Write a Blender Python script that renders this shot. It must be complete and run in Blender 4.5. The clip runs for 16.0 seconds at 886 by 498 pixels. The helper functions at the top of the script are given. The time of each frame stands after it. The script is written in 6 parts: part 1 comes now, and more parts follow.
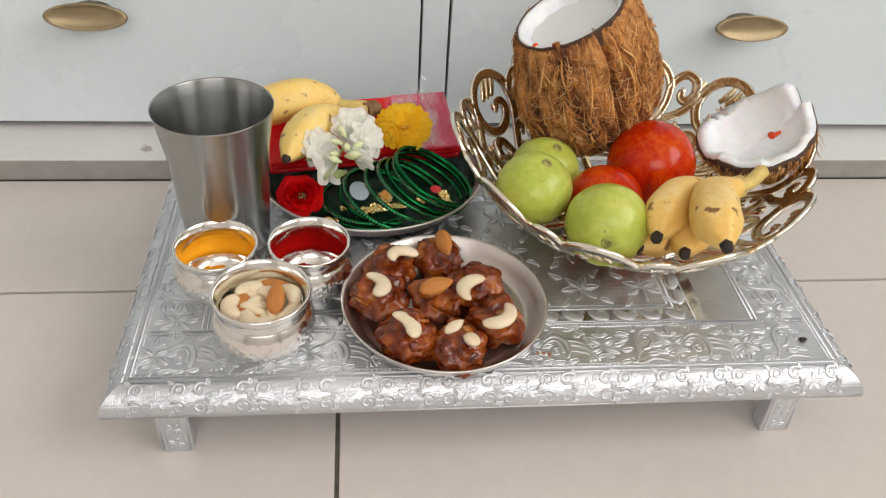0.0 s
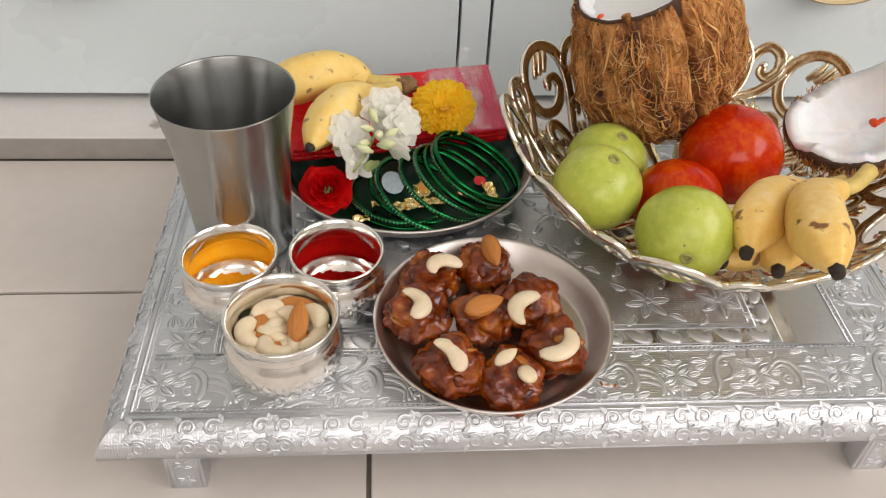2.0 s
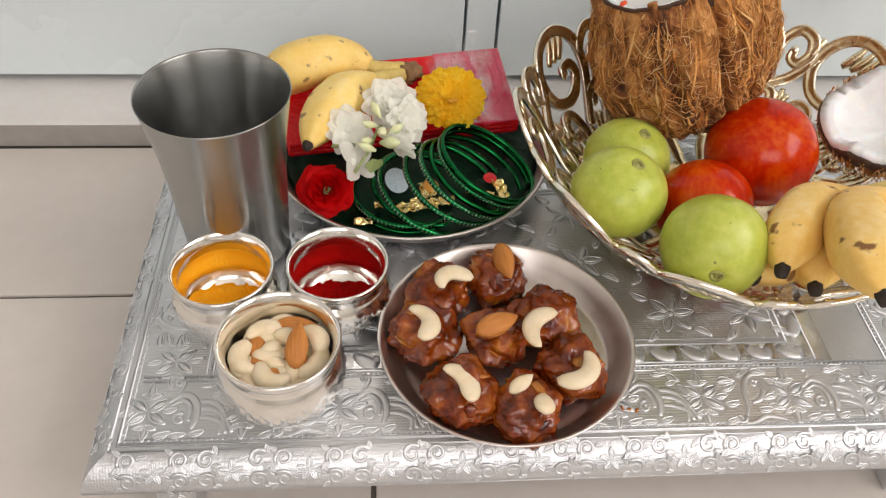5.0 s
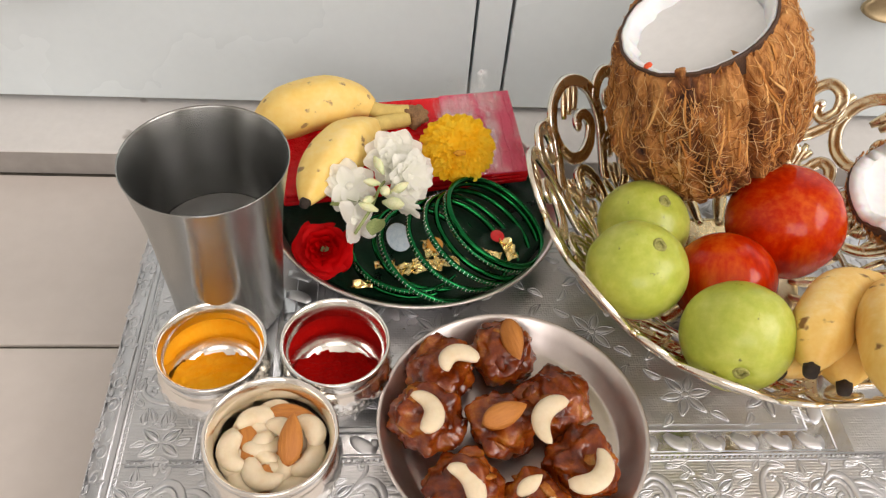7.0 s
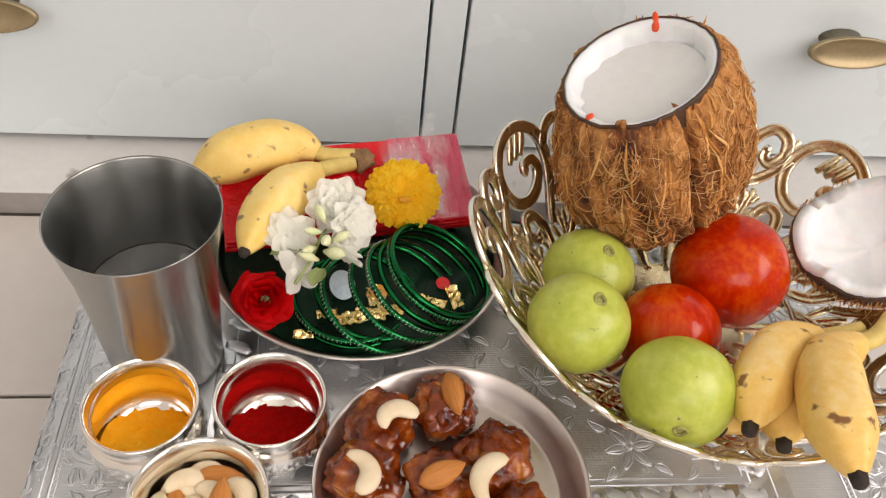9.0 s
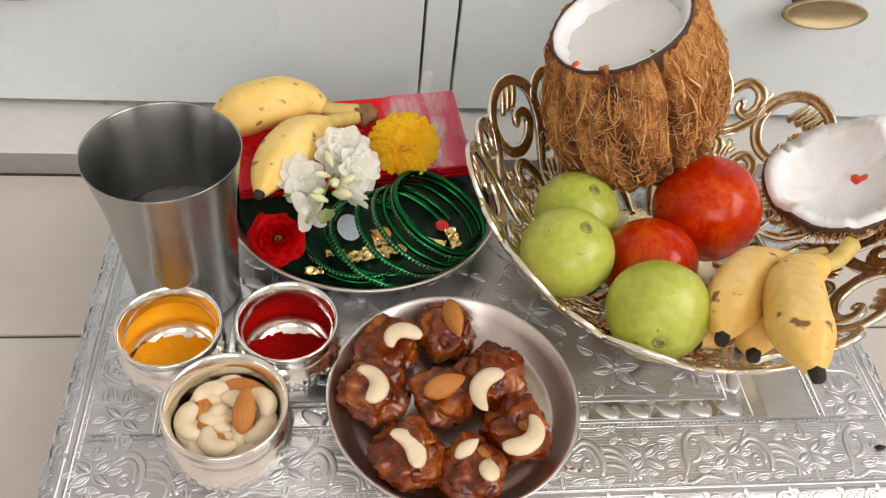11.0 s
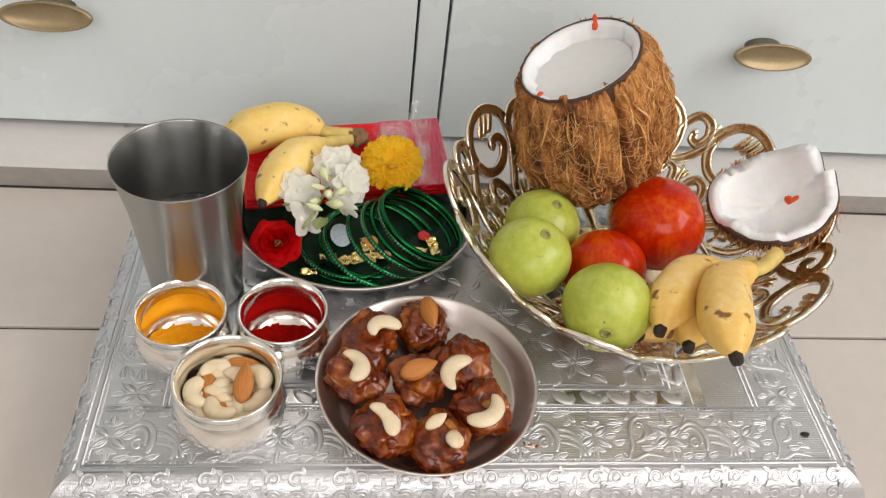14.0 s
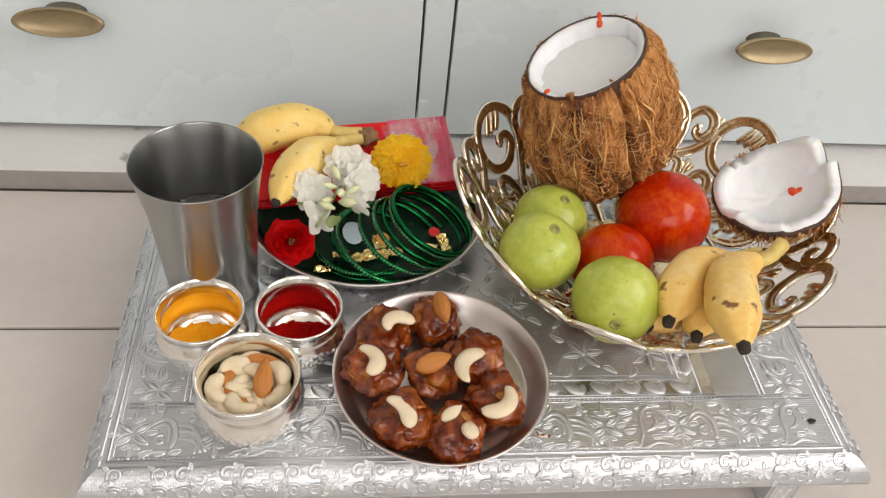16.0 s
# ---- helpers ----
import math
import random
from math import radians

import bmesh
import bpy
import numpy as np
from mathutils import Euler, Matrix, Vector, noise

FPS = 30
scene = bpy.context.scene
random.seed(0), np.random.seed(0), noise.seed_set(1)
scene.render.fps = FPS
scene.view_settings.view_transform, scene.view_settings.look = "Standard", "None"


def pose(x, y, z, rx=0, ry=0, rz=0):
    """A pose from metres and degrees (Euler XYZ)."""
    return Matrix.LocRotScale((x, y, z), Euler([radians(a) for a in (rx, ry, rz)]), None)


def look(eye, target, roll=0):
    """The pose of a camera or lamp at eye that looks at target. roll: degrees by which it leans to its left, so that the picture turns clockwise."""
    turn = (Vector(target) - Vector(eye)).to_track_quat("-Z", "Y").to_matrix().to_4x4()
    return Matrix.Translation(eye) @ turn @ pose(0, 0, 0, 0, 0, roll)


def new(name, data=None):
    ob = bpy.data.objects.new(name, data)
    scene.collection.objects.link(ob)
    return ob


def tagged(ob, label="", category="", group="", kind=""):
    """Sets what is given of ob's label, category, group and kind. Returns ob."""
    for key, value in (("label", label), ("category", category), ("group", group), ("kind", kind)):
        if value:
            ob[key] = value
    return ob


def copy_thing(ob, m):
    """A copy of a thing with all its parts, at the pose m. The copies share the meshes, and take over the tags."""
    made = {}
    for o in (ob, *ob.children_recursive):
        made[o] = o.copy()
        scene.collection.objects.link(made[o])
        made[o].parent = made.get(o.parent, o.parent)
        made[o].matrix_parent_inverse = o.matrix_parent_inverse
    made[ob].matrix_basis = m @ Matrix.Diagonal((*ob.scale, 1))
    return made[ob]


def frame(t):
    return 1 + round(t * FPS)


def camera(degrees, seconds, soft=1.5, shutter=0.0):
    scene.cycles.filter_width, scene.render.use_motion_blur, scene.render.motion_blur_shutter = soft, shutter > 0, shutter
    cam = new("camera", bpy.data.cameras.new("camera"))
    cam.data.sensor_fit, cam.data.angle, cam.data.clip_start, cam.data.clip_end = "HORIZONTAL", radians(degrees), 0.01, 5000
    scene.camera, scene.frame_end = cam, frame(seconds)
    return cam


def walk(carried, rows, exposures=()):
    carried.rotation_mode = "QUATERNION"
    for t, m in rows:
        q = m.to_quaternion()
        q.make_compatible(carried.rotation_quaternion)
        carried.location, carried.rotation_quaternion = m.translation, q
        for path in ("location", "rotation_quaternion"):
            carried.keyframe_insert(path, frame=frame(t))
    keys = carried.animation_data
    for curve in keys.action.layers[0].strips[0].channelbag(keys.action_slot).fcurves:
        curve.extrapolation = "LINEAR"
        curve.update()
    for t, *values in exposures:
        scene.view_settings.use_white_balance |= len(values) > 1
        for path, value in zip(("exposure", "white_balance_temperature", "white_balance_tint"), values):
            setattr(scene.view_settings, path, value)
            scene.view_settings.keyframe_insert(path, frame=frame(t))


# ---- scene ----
cam = camera(56.85, 16.0, 1.25)
PATH = [
    (0.0, (0.105, 0.1359, 0.4447), (0.3054, 1.7016, -0.7835), 3.85),
    (0.5, (0.1005, 0.1568, 0.4306), (0.2831, 1.7001, -0.8283), 3.83),
    (1.0, (0.1011, 0.1867, 0.4187), (0.2583, 1.6834, -0.8985), 3.08),
    (1.5, (0.094, 0.2137, 0.4219), (0.2302, 1.6897, -0.9208), 2.82),
    (2.0, (0.0983, 0.2219, 0.4258), (0.2412, 1.7063, -0.9069), 3.2),
    (2.5, (0.1052, 0.2242, 0.4237), (0.2435, 1.6873, -0.9329), 2.56),
    (3.0, (0.1104, 0.2277, 0.4237), (0.2509, 1.7148, -0.9062), 1.67),
    (3.5, (0.1121, 0.2295, 0.4217), (0.2337, 1.723, -0.9029), 1.63),
    (4.0, (0.1097, 0.2368, 0.4225), (0.2447, 1.7255, -0.9063), 2.63),
    (4.2, (0.1026, 0.2447, 0.4232), (0.2336, 1.725, -0.9153), 2.84),
    (6.3, (0.0916, 0.3113, 0.4407), (0.2805, 1.6033, -1.0742), 5.42),
    (6.5, (0.0899, 0.3195, 0.4436), (0.2781, 1.6396, -1.0471), 5.76),
    (7.0, (0.0889, 0.3319, 0.4427), (0.2593, 1.6847, -1.0206), 5.86),
    (7.5, (0.0923, 0.3381, 0.4422), (0.2484, 1.6976, -1.0163), 5.71),
    (8.0, (0.096, 0.3437, 0.4427), (0.2758, 1.6981, -1.0178), 6.28),
    (8.5, (0.0992, 0.3529, 0.4438), (0.3017, 1.6975, -1.0229), 7.06),
    (8.7, (0.1065, 0.3518, 0.4476), (0.3203, 1.7212, -0.9942), 7.22),
    (10.8, (0.1099, 0.3087, 0.461), (0.383, 1.6945, -0.955), 7.82),
    (11.0, (0.1011, 0.298, 0.4573), (0.3415, 1.6672, -0.9805), 7.25),
    (11.5, (0.0961, 0.2832, 0.4584), (0.3148, 1.6186, -1.0143), 6.44),
    (12.0, (0.0944, 0.2819, 0.4637), (0.3261, 1.6278, -0.9973), 6.24),
    (12.5, (0.1092, 0.2541, 0.4737), (0.3597, 1.5949, -0.989), 5.41),
    (13.0, (0.1085, 0.2439, 0.4788), (0.3677, 1.5997, -0.9685), 5.51),
    (13.5, (0.1063, 0.2421, 0.4846), (0.3716, 1.6226, -0.9379), 7.22),
    (14.0, (0.1082, 0.2335, 0.4893), (0.3442, 1.6739, -0.878), 7.83),
    (14.5, (0.1121, 0.2271, 0.4877), (0.3554, 1.6511, -0.8954), 7.27),
    (15.0, (0.1111, 0.2278, 0.4881), (0.3307, 1.6468, -0.9041), 6.43),
    (15.5, (0.1097, 0.2278, 0.4891), (0.346, 1.6469, -0.9003), 6.9),
    (16.0, (0.1002, 0.226, 0.4966), (0.3331, 1.6593, -0.8787), 6.88),
]
EXPOSURES = [(0, 0.02, 6800, 14), (1.5, 0.03, 6980, 16), (4.2, 0.04, 6980, 16), (6.5, 0.17, 7150, 18), (8.7, 0.20, 7200, 19), (11, 0.12, 7100, 17), (16, 0.06, 6900, 15)]
walk(cam, [(t, look(eye, target, roll)) for t, eye, target, roll in PATH], EXPOSURES)

# ---- world and light ----
world = bpy.data.worlds.new("world")
scene.world = world
world.use_nodes = True
wn = world.node_tree.nodes
sky = wn.new("ShaderNodeTexSky")
sky.sky_type, sky.sun_disc, sky.sun_elevation, sky.sun_rotation = "NISHITA", False, radians(35), radians(60)
world.node_tree.links.new(sky.outputs[0], wn["Background"].inputs[0])
wn["Background"].inputs[1].default_value = 0.1


def window_light(name, eye, target, w, h, watts, colour):
    lamp = bpy.data.lights.new(name, "AREA")
    lamp.shape, lamp.size, lamp.size_y, lamp.energy, lamp.color = "RECTANGLE", w, h, watts, colour
    ob = new(name, lamp)
    ob.matrix_world = look(eye, target)
    return ob


window_light("window_light_side", (1.66, -0.35, 1.6), (0.3, -0.35, 1.45), 1.5, 1.3, 36.0, (1.0, 0.99, 0.965))
window_light("window_light_back", (0.1, -1.66, 1.65), (0.1, 0.0, 1.5), 1.7, 1.2, 24.5, (1.0, 0.985, 0.965))


# ---- mesh helpers ----
def smooth(bm, on=True):
    for f in bm.faces:
        f.smooth = on
    return bm


def mesh_of(bm, name, material, sharp=None):
    bmesh.ops.recalc_face_normals(bm, faces=bm.faces[:])
    me = bpy.data.meshes.new(name)
    bm.to_mesh(me)
    bm.free()
    if material:
        me.materials.append(material)
    if sharp:
        me.set_sharp_from_angle(angle=radians(sharp))
    return me


def part(name, bm, material, parent, label="", sharp=None):
    ob = new(name, mesh_of(bm, name, material, sharp))
    ob.parent = parent
    return tagged(ob, label)


def thing(name, m, label, category, group="", kind=""):
    ob = new(name)
    ob.matrix_world = m
    ob.empty_display_size = 0.02
    return tagged(ob, label, category, group, kind)


def solid(name, bm, material, m, label, category, group="", kind="", sharp=None):
    ob = new(name, mesh_of(bm, name, material, sharp))
    ob.matrix_world = m
    return tagged(ob, label, category, group, kind)


def box(x0, x1, y0, y1, z0, z1, bevel=0.0, seg=2):
    bm = bmesh.new()
    bmesh.ops.create_cube(bm, size=1)
    bmesh.ops.scale(bm, vec=(x1 - x0, y1 - y0, z1 - z0), verts=bm.verts)
    bmesh.ops.translate(bm, vec=((x0 + x1) / 2, (y0 + y1) / 2, (z0 + z1) / 2), verts=bm.verts)
    if bevel:
        bmesh.ops.bevel(bm, geom=bm.edges[:], offset=bevel, segments=seg, affect="EDGES", profile=0.5)
    return bm


def lathe(profile, n=64, wave=None):
    """A turned shape; wave(angle, i) adds to the radius."""
    bm = bmesh.new()
    rings = []
    for i, (r, z) in enumerate(profile):
        if r < 1e-6:
            rings.append([bm.verts.new((0, 0, z))])
            continue
        ring = []
        for k in range(n):
            a = 2 * math.pi * k / n
            q = r + (wave(a, i) if wave else 0)
            ring.append(bm.verts.new((q * math.cos(a), q * math.sin(a), z)))
        rings.append(ring)
    for a, b in zip(rings, rings[1:]):
        for k in range(n):
            k2 = (k + 1) % n
            if len(a) == 1 and len(b) == 1:
                continue
            if len(a) == 1:
                bm.faces.new((a[0], b[k], b[k2]))
            elif len(b) == 1:
                bm.faces.new((a[k], b[0], a[k2]))
            else:
                bm.faces.new((a[k], b[k], b[k2], a[k2]))
    return smooth(bm)


def sweep(bm, pts, radii, n=8, up=(0, 0, 1), squash=1.0, closed=False, lobes=0.0):
    """A tube along pts; radii one number or one for each point; squash flattens it along up."""
    pts = [Vector(p) for p in pts]
    m = len(pts)
    if not hasattr(radii, "__len__"):
        radii = [radii] * m
    rings = []
    upv = Vector(up)
    for i, p in enumerate(pts):
        if closed:
            d = pts[(i + 1) % m] - pts[i - 1]
        else:
            d = pts[min(i + 1, m - 1)] - pts[max(i - 1, 0)]
        d.normalize()
        side = d.cross(upv)
        if side.length < 1e-4:
            side = d.cross(Vector((0.3, 1, 0.2)))
        side.normalize()
        nor = side.cross(d).normalized()
        ring = []
        for k in range(n):
            a = 2 * math.pi * k / n
            q = radii[i] * (1 + lobes * math.cos(5 * a))
            ring.append(bm.verts.new(p + side * (q * math.cos(a)) + nor * (q * squash * math.sin(a))))
        rings.append(ring)
    pairs = list(zip(rings, rings[1:])) + ([(rings[-1], rings[0])] if closed else [])
    for a, b in pairs:
        for k in range(n):
            bm.faces.new((a[k], a[(k + 1) % n], b[(k + 1) % n], b[k])).smooth = True
    if not closed:
        bm.faces.new(rings[0][::-1]).smooth = True
        bm.faces.new(rings[-1]).smooth = True
    return bm


def blob(r, sub=4, scale=(1, 1, 1), amp=0.0, freq=30.0, seed=0.0, detail=3):
    bm = bmesh.new()
    bmesh.ops.create_icosphere(bm, subdivisions=sub, radius=r)
    for v in bm.verts:
        d = v.co.normalized()
        q = 0.0
        if amp:
            q = noise.fractal(v.co * freq + Vector((seed, seed * 2, -seed)), 1.0, 2.0, detail) * amp
        v.co = v.co + d * q
        v.co = Vector((v.co.x * scale[0], v.co.y * scale[1], v.co.z * scale[2]))
    return smooth(bm)


def merge(a, b, m=None):
    """Adds b's mesh to a."""
    if m is not None:
        bmesh.ops.transform(b, matrix=m, verts=b.verts)
    tmp = bpy.data.meshes.new("tmp")
    b.to_mesh(tmp)
    b.free()
    a.from_mesh(tmp)
    bpy.data.meshes.remove(tmp)
    return a


# ---- materials ----
def shader(name):
    mat = bpy.data.materials.new(name)
    mat.use_nodes = True
    return mat, mat.node_tree.nodes, mat.node_tree.links, mat.node_tree.nodes["Principled BSDF"]


def coords(n, l, scale, space="Object", stretch=(1, 1, 1)):
    tc = n.new("ShaderNodeTexCoord")
    mp = n.new("ShaderNodeMapping")
    l.new(tc.outputs[space], mp.inputs["Vector"])
    mp.inputs["Scale"].default_value = [scale * s for s in stretch]
    return mp.outputs[0]


def noise_tex(n, l, vec, detail=4, rough=0.55, scale=1.0):
    t = n.new("ShaderNodeTexNoise")
    t.inputs["Scale"].default_value = scale
    t.inputs["Detail"].default_value = detail
    t.inputs["Roughness"].default_value = rough
    l.new(vec, t.inputs["Vector"])
    return t.outputs["Fac"]


def ramp(n, l, fac, stops):
    r = n.new("ShaderNodeValToRGB")
    while len(r.color_ramp.elements) < len(stops):
        r.color_ramp.elements.new(0.5)
    for e, (p, c) in zip(r.color_ramp.elements, stops):
        e.position, e.color = p, (*c, 1)
    l.new(fac, r.inputs[0])
    return r.outputs[0]


def grey_ramp(n, l, fac, p0, v0, p1, v1):
    return ramp(n, l, fac, [(p0, (v0,) * 3), (p1, (v1,) * 3)])


def mix(n, l, fac, a, b, mode="MIX"):
    m = n.new("ShaderNodeMix")
    m.data_type, m.blend_type = "RGBA", mode
    for sock, v in ((m.inputs[0], fac), (m.inputs[6], a), (m.inputs[7], b)):
        if isinstance(v, (int, float)):
            sock.default_value = v
        elif isinstance(v, tuple):
            sock.default_value = (*v, 1)
        else:
            l.new(v, sock)
    return m.outputs[2]


def bump(n, l, b, height, strength, dist, chain=None):
    k = n.new("ShaderNodeBump")
    k.inputs["Strength"].default_value = strength
    k.inputs["Distance"].default_value = dist
    l.new(height, k.inputs["Height"])
    if chain is not None:
        l.new(chain, k.inputs["Normal"])
    l.new(k.outputs[0], b.inputs["Normal"])
    return k.outputs[0]


def surface(name, stops, scale, rough=(0.4, 0.6), metal=0.0, relief=0.3, dist=0.001, fine=8.0, coat=0.0, sss=0.0, stretch=(1, 1, 1), spec=0.5, spots=None, sss_rad=(0.01, 0.005, 0.003)):
    """Noise-driven colour at two scales with uneven gloss and fine relief."""
    mat, n, l, b = shader(name)
    v = coords(n, l, scale, stretch=stretch)
    big = noise_tex(n, l, v, 5, 0.6)
    v2 = coords(n, l, scale * fine, stretch=stretch)
    small = noise_tex(n, l, v2, 4, 0.6)
    col = ramp(n, l, mix(n, l, 0.35, big, small), stops)
    if spots:
        pos, colour, sc = spots
        s = noise_tex(n, l, coords(n, l, sc), 3, 0.5)
        f = grey_ramp(n, l, s, pos, 0.0, pos + 0.05, 1.0)
        col = mix(n, l, f, col, colour)
    l.new(col, b.inputs["Base Color"])
    l.new(grey_ramp(n, l, big, 0.3, rough[0], 0.7, rough[1]), b.inputs["Roughness"])
    b.inputs["Metallic"].default_value = metal
    b.inputs["Coat Weight"].default_value = coat
    b.inputs["Specular IOR Level"].default_value = spec
    b.inputs["Subsurface Weight"].default_value = sss
    b.inputs["Subsurface Radius"].default_value = sss_rad
    b.inputs["Subsurface Scale"].default_value = 0.3
    if relief:
        bump(n, l, b, small, relief, dist)
    return mat


def petal_material(name, stops, scale, glow):
    """A thin petal: part of the light goes through it."""
    mat, n, l, b = shader(name)
    col = ramp(n, l, noise_tex(n, l, coords(n, l, scale), 4, 0.6), stops)
    l.new(col, b.inputs["Base Color"])
    b.inputs["Roughness"].default_value = 0.6
    b.inputs["Specular IOR Level"].default_value = 0.10
    tr = n.new("ShaderNodeBsdfTranslucent")
    l.new(col, tr.inputs["Color"])
    m = n.new("ShaderNodeMixShader")
    m.inputs[0].default_value = glow
    l.new(b.outputs[0], m.inputs[1])
    l.new(tr.outputs[0], m.inputs[2])
    l.new(m.outputs[0], n["Material Output"].inputs["Surface"])
    return mat


def island_material(name, stops, rough, relief=0.0):
    """Every loose piece of the mesh takes its own shade."""
    mat, n, l, b = shader(name)
    geo = n.new("ShaderNodeNewGeometry")
    nz = noise_tex(n, l, coords(n, l, 90), 4, 0.6)
    col = mix(n, l, 0.35, geo.outputs["Random Per Island"], nz)
    l.new(ramp(n, l, col, stops), b.inputs["Base Color"])
    b.inputs["Roughness"].default_value = rough
    b.inputs["Specular IOR Level"].default_value = 0.25
    if relief:
        bump(n, l, b, nz, relief, 0.001)
    return mat


def two(a, b):
    return [(0.35, a), (0.65, b)]


def foil(name, rough, ribs=0.0, stipple=0.0, dents=0.25, tone=0.0):
    """Pressed silver foil with dull patches; ribs: fine lines along x, stipple: close dots, dents: shallow waves."""
    mat, n, l, b = shader(name)
    big = noise_tex(n, l, coords(n, l, 14), 5, 0.6)
    mid = noise_tex(n, l, coords(n, l, 190), 4, 0.65)
    l.new(ramp(n, l, big, two((0.61 + tone, 0.635 + tone, 0.665 + tone), (0.72 + tone, 0.74 + tone, 0.765 + tone))), b.inputs["Base Color"])
    b.inputs["Metallic"].default_value = 1.0
    l.new(grey_ramp(n, l, big, 0.3, rough[0], 0.75, rough[1]), b.inputs["Roughness"])
    k = bump(n, l, b, mid, dents, 0.0018)
    if ribs:
        w = n.new("ShaderNodeTexWave")
        w.bands_direction = "Y"
        w.inputs["Scale"].default_value = 1.0
        w.inputs["Distortion"].default_value = 0.3
        w.inputs["Detail"].default_value = 1.0
        l.new(coords(n, l, 185), w.inputs["Vector"])
        k = bump(n, l, b, w.outputs["Fac"], ribs, 0.0005, k)
    if stipple:
        vo = n.new("ShaderNodeTexVoronoi")
        vo.inputs["Scale"].default_value = 1
        vo.inputs["Randomness"].default_value = 0.3
        l.new(coords(n, l, 700), vo.inputs["Vector"])
        bump(n, l, b, vo.outputs["Distance"], stipple, 0.0008, k)
    return mat


def steel(name, a, b_, rough, stretch, relief=0.12, brushed=0.0):
    mat = surface(name, two(a, b_), 60, rough, 1.0, relief, 0.0004, 5.0, stretch=stretch)
    if brushed:
        n = mat.node_tree.nodes
        tan = n.new("ShaderNodeTangent")
        tan.direction_type = "RADIAL"
        tan.axis = "Z"
        b = n["Principled BSDF"]
        b.inputs["Anisotropic"].default_value = brushed
        b.inputs["Anisotropic Rotation"].default_value = 0.25
        mat.node_tree.links.new(tan.outputs[0], b.inputs["Tangent"])
    return mat


M_FOIL = foil("stippled_foil", (0.24, 0.38), 0.10, 0.22)
M_BAND = foil("ribbed_foil", (0.28, 0.40), 0.22, 0.12)
M_SMOOTH = foil("smooth_foil", (0.13, 0.22), 0.0, 0.0, 0.10)
M_RELIEF = foil("pressed_foil", (0.40, 0.52), 0.0, 0.0, 0.22, 0.05)
M_EDGE = foil("beaten_foil", (0.38, 0.50), 0.0, 0.20, 0.34, 0.02)
M_STEEL = steel("brushed_steel", (0.42, 0.43, 0.42), (0.44, 0.45, 0.44), (0.25, 0.275), (1, 1, 0.04), 0.0, 0.88)
M_DULL = steel("dull_steel", (0.20, 0.20, 0.20), (0.28, 0.28, 0.275), (0.4, 0.5), (1, 1, 1), 0.05)
M_PLATE = steel("plate_steel", (0.70, 0.655, 0.625), (0.78, 0.735, 0.705), (0.30, 0.42), (1, 1, 1), 0.06)
M_SILVER = surface("polished_silver", two((0.85, 0.83, 0.785), (0.92, 0.90, 0.86)), 30, (0.13, 0.21), 1.0, 0.1, 0.0006)
M_GOLD = surface("gilt_metal", two((0.80, 0.67, 0.42), (0.91, 0.80, 0.56)), 35, (0.18, 0.32), 1.0, 0.15, 0.0008)
M_PALEGOLD = surface("pale_gilt_metal", two((0.86, 0.80, 0.68), (0.93, 0.89, 0.79)), 35, (0.14, 0.26), 1.0, 0.15, 0.0008)
M_BRASS = surface("brass", two((0.33, 0.26, 0.155), (0.41, 0.33, 0.205)), 50, (0.42, 0.55), 1.0, 0.1, 0.0004)
M_DARKBRASS = surface("dark_brass", two((0.2, 0.17, 0.12), (0.28, 0.24, 0.17)), 60, (0.35, 0.5), 1.0, 0.1, 0.0004)
M_TILE = surface("vitrified_tile", two((0.605, 0.56, 0.52), (0.665, 0.62, 0.58)), 2.2, (0.3, 0.42), 0, 0.05, 0.0006, 30)
M_GROUT = surface("grout", two((0.10, 0.092, 0.075), (0.20, 0.185, 0.155)), 60, (0.8, 0.9), 0, 0.5, 0.001)
M_WHITE = surface("white_laminate", two((0.65, 0.727, 0.748), (0.69, 0.767, 0.788)), 3.0, (0.22, 0.34), 0, 0.03, 0.0003, 40)
M_LEDGE = surface("painted_ledge", two((0.66, 0.65, 0.63), (0.74, 0.73, 0.71)), 5, (0.4, 0.55), 0, 0.15, 0.0006, 30, spots=(0.68, (0.36, 0.33, 0.30), 22))
M_PLINTH = surface("plinth_grey", two((0.30, 0.285, 0.265), (0.38, 0.36, 0.34)), 9, (0.5, 0.65), 0, 0.2, 0.0006)
# near-black for the cabinet body: shade of the drawer gaps put into its colour
M_GAP_SHADE = surface("gap_shade", two((0.02, 0.02, 0.02), (0.04, 0.04, 0.04)), 30, (0.7, 0.8), 0, 0)
M_WALL = surface("wall_paint", two((0.60, 0.587, 0.562), (0.65, 0.637, 0.612)), 1.5, (0.7, 0.85), 0, 0.1, 0.001, 60)

# ---- setting ----
ROOM_X0, ROOM_X1, ROOM_Y0, ROOM_Y1, ROOM_Z = -1.5, 1.6, -1.6, 1.45, 2.6


def setting(name, bm, mat, label, category, sharp=None):
    return solid(name, bm, mat, Matrix(), label, category, kind="structure", sharp=sharp)


def wall_with_opening(name, axis, at, out, a0, a1, o0, o1, z0, z1, label):
    """A wall 0.12 m thick with one opening from o0 to o1 and z0 to z1; out: which way its outside lies."""
    bm = bmesh.new()
    t0, t1 = sorted((at, at + 0.12 * out))
    for u0, u1, w0, w1 in ((a0, o0, 0, ROOM_Z), (o1, a1, 0, ROOM_Z), (o0, o1, 0, z0), (o0, o1, z1, ROOM_Z)):
        merge(bm, box(t0, t1, u0, u1, w0, w1) if axis == "x" else box(u0, u1, t0, t1, w0, w1))
    return setting(name, bm, M_WALL, label, "wall")


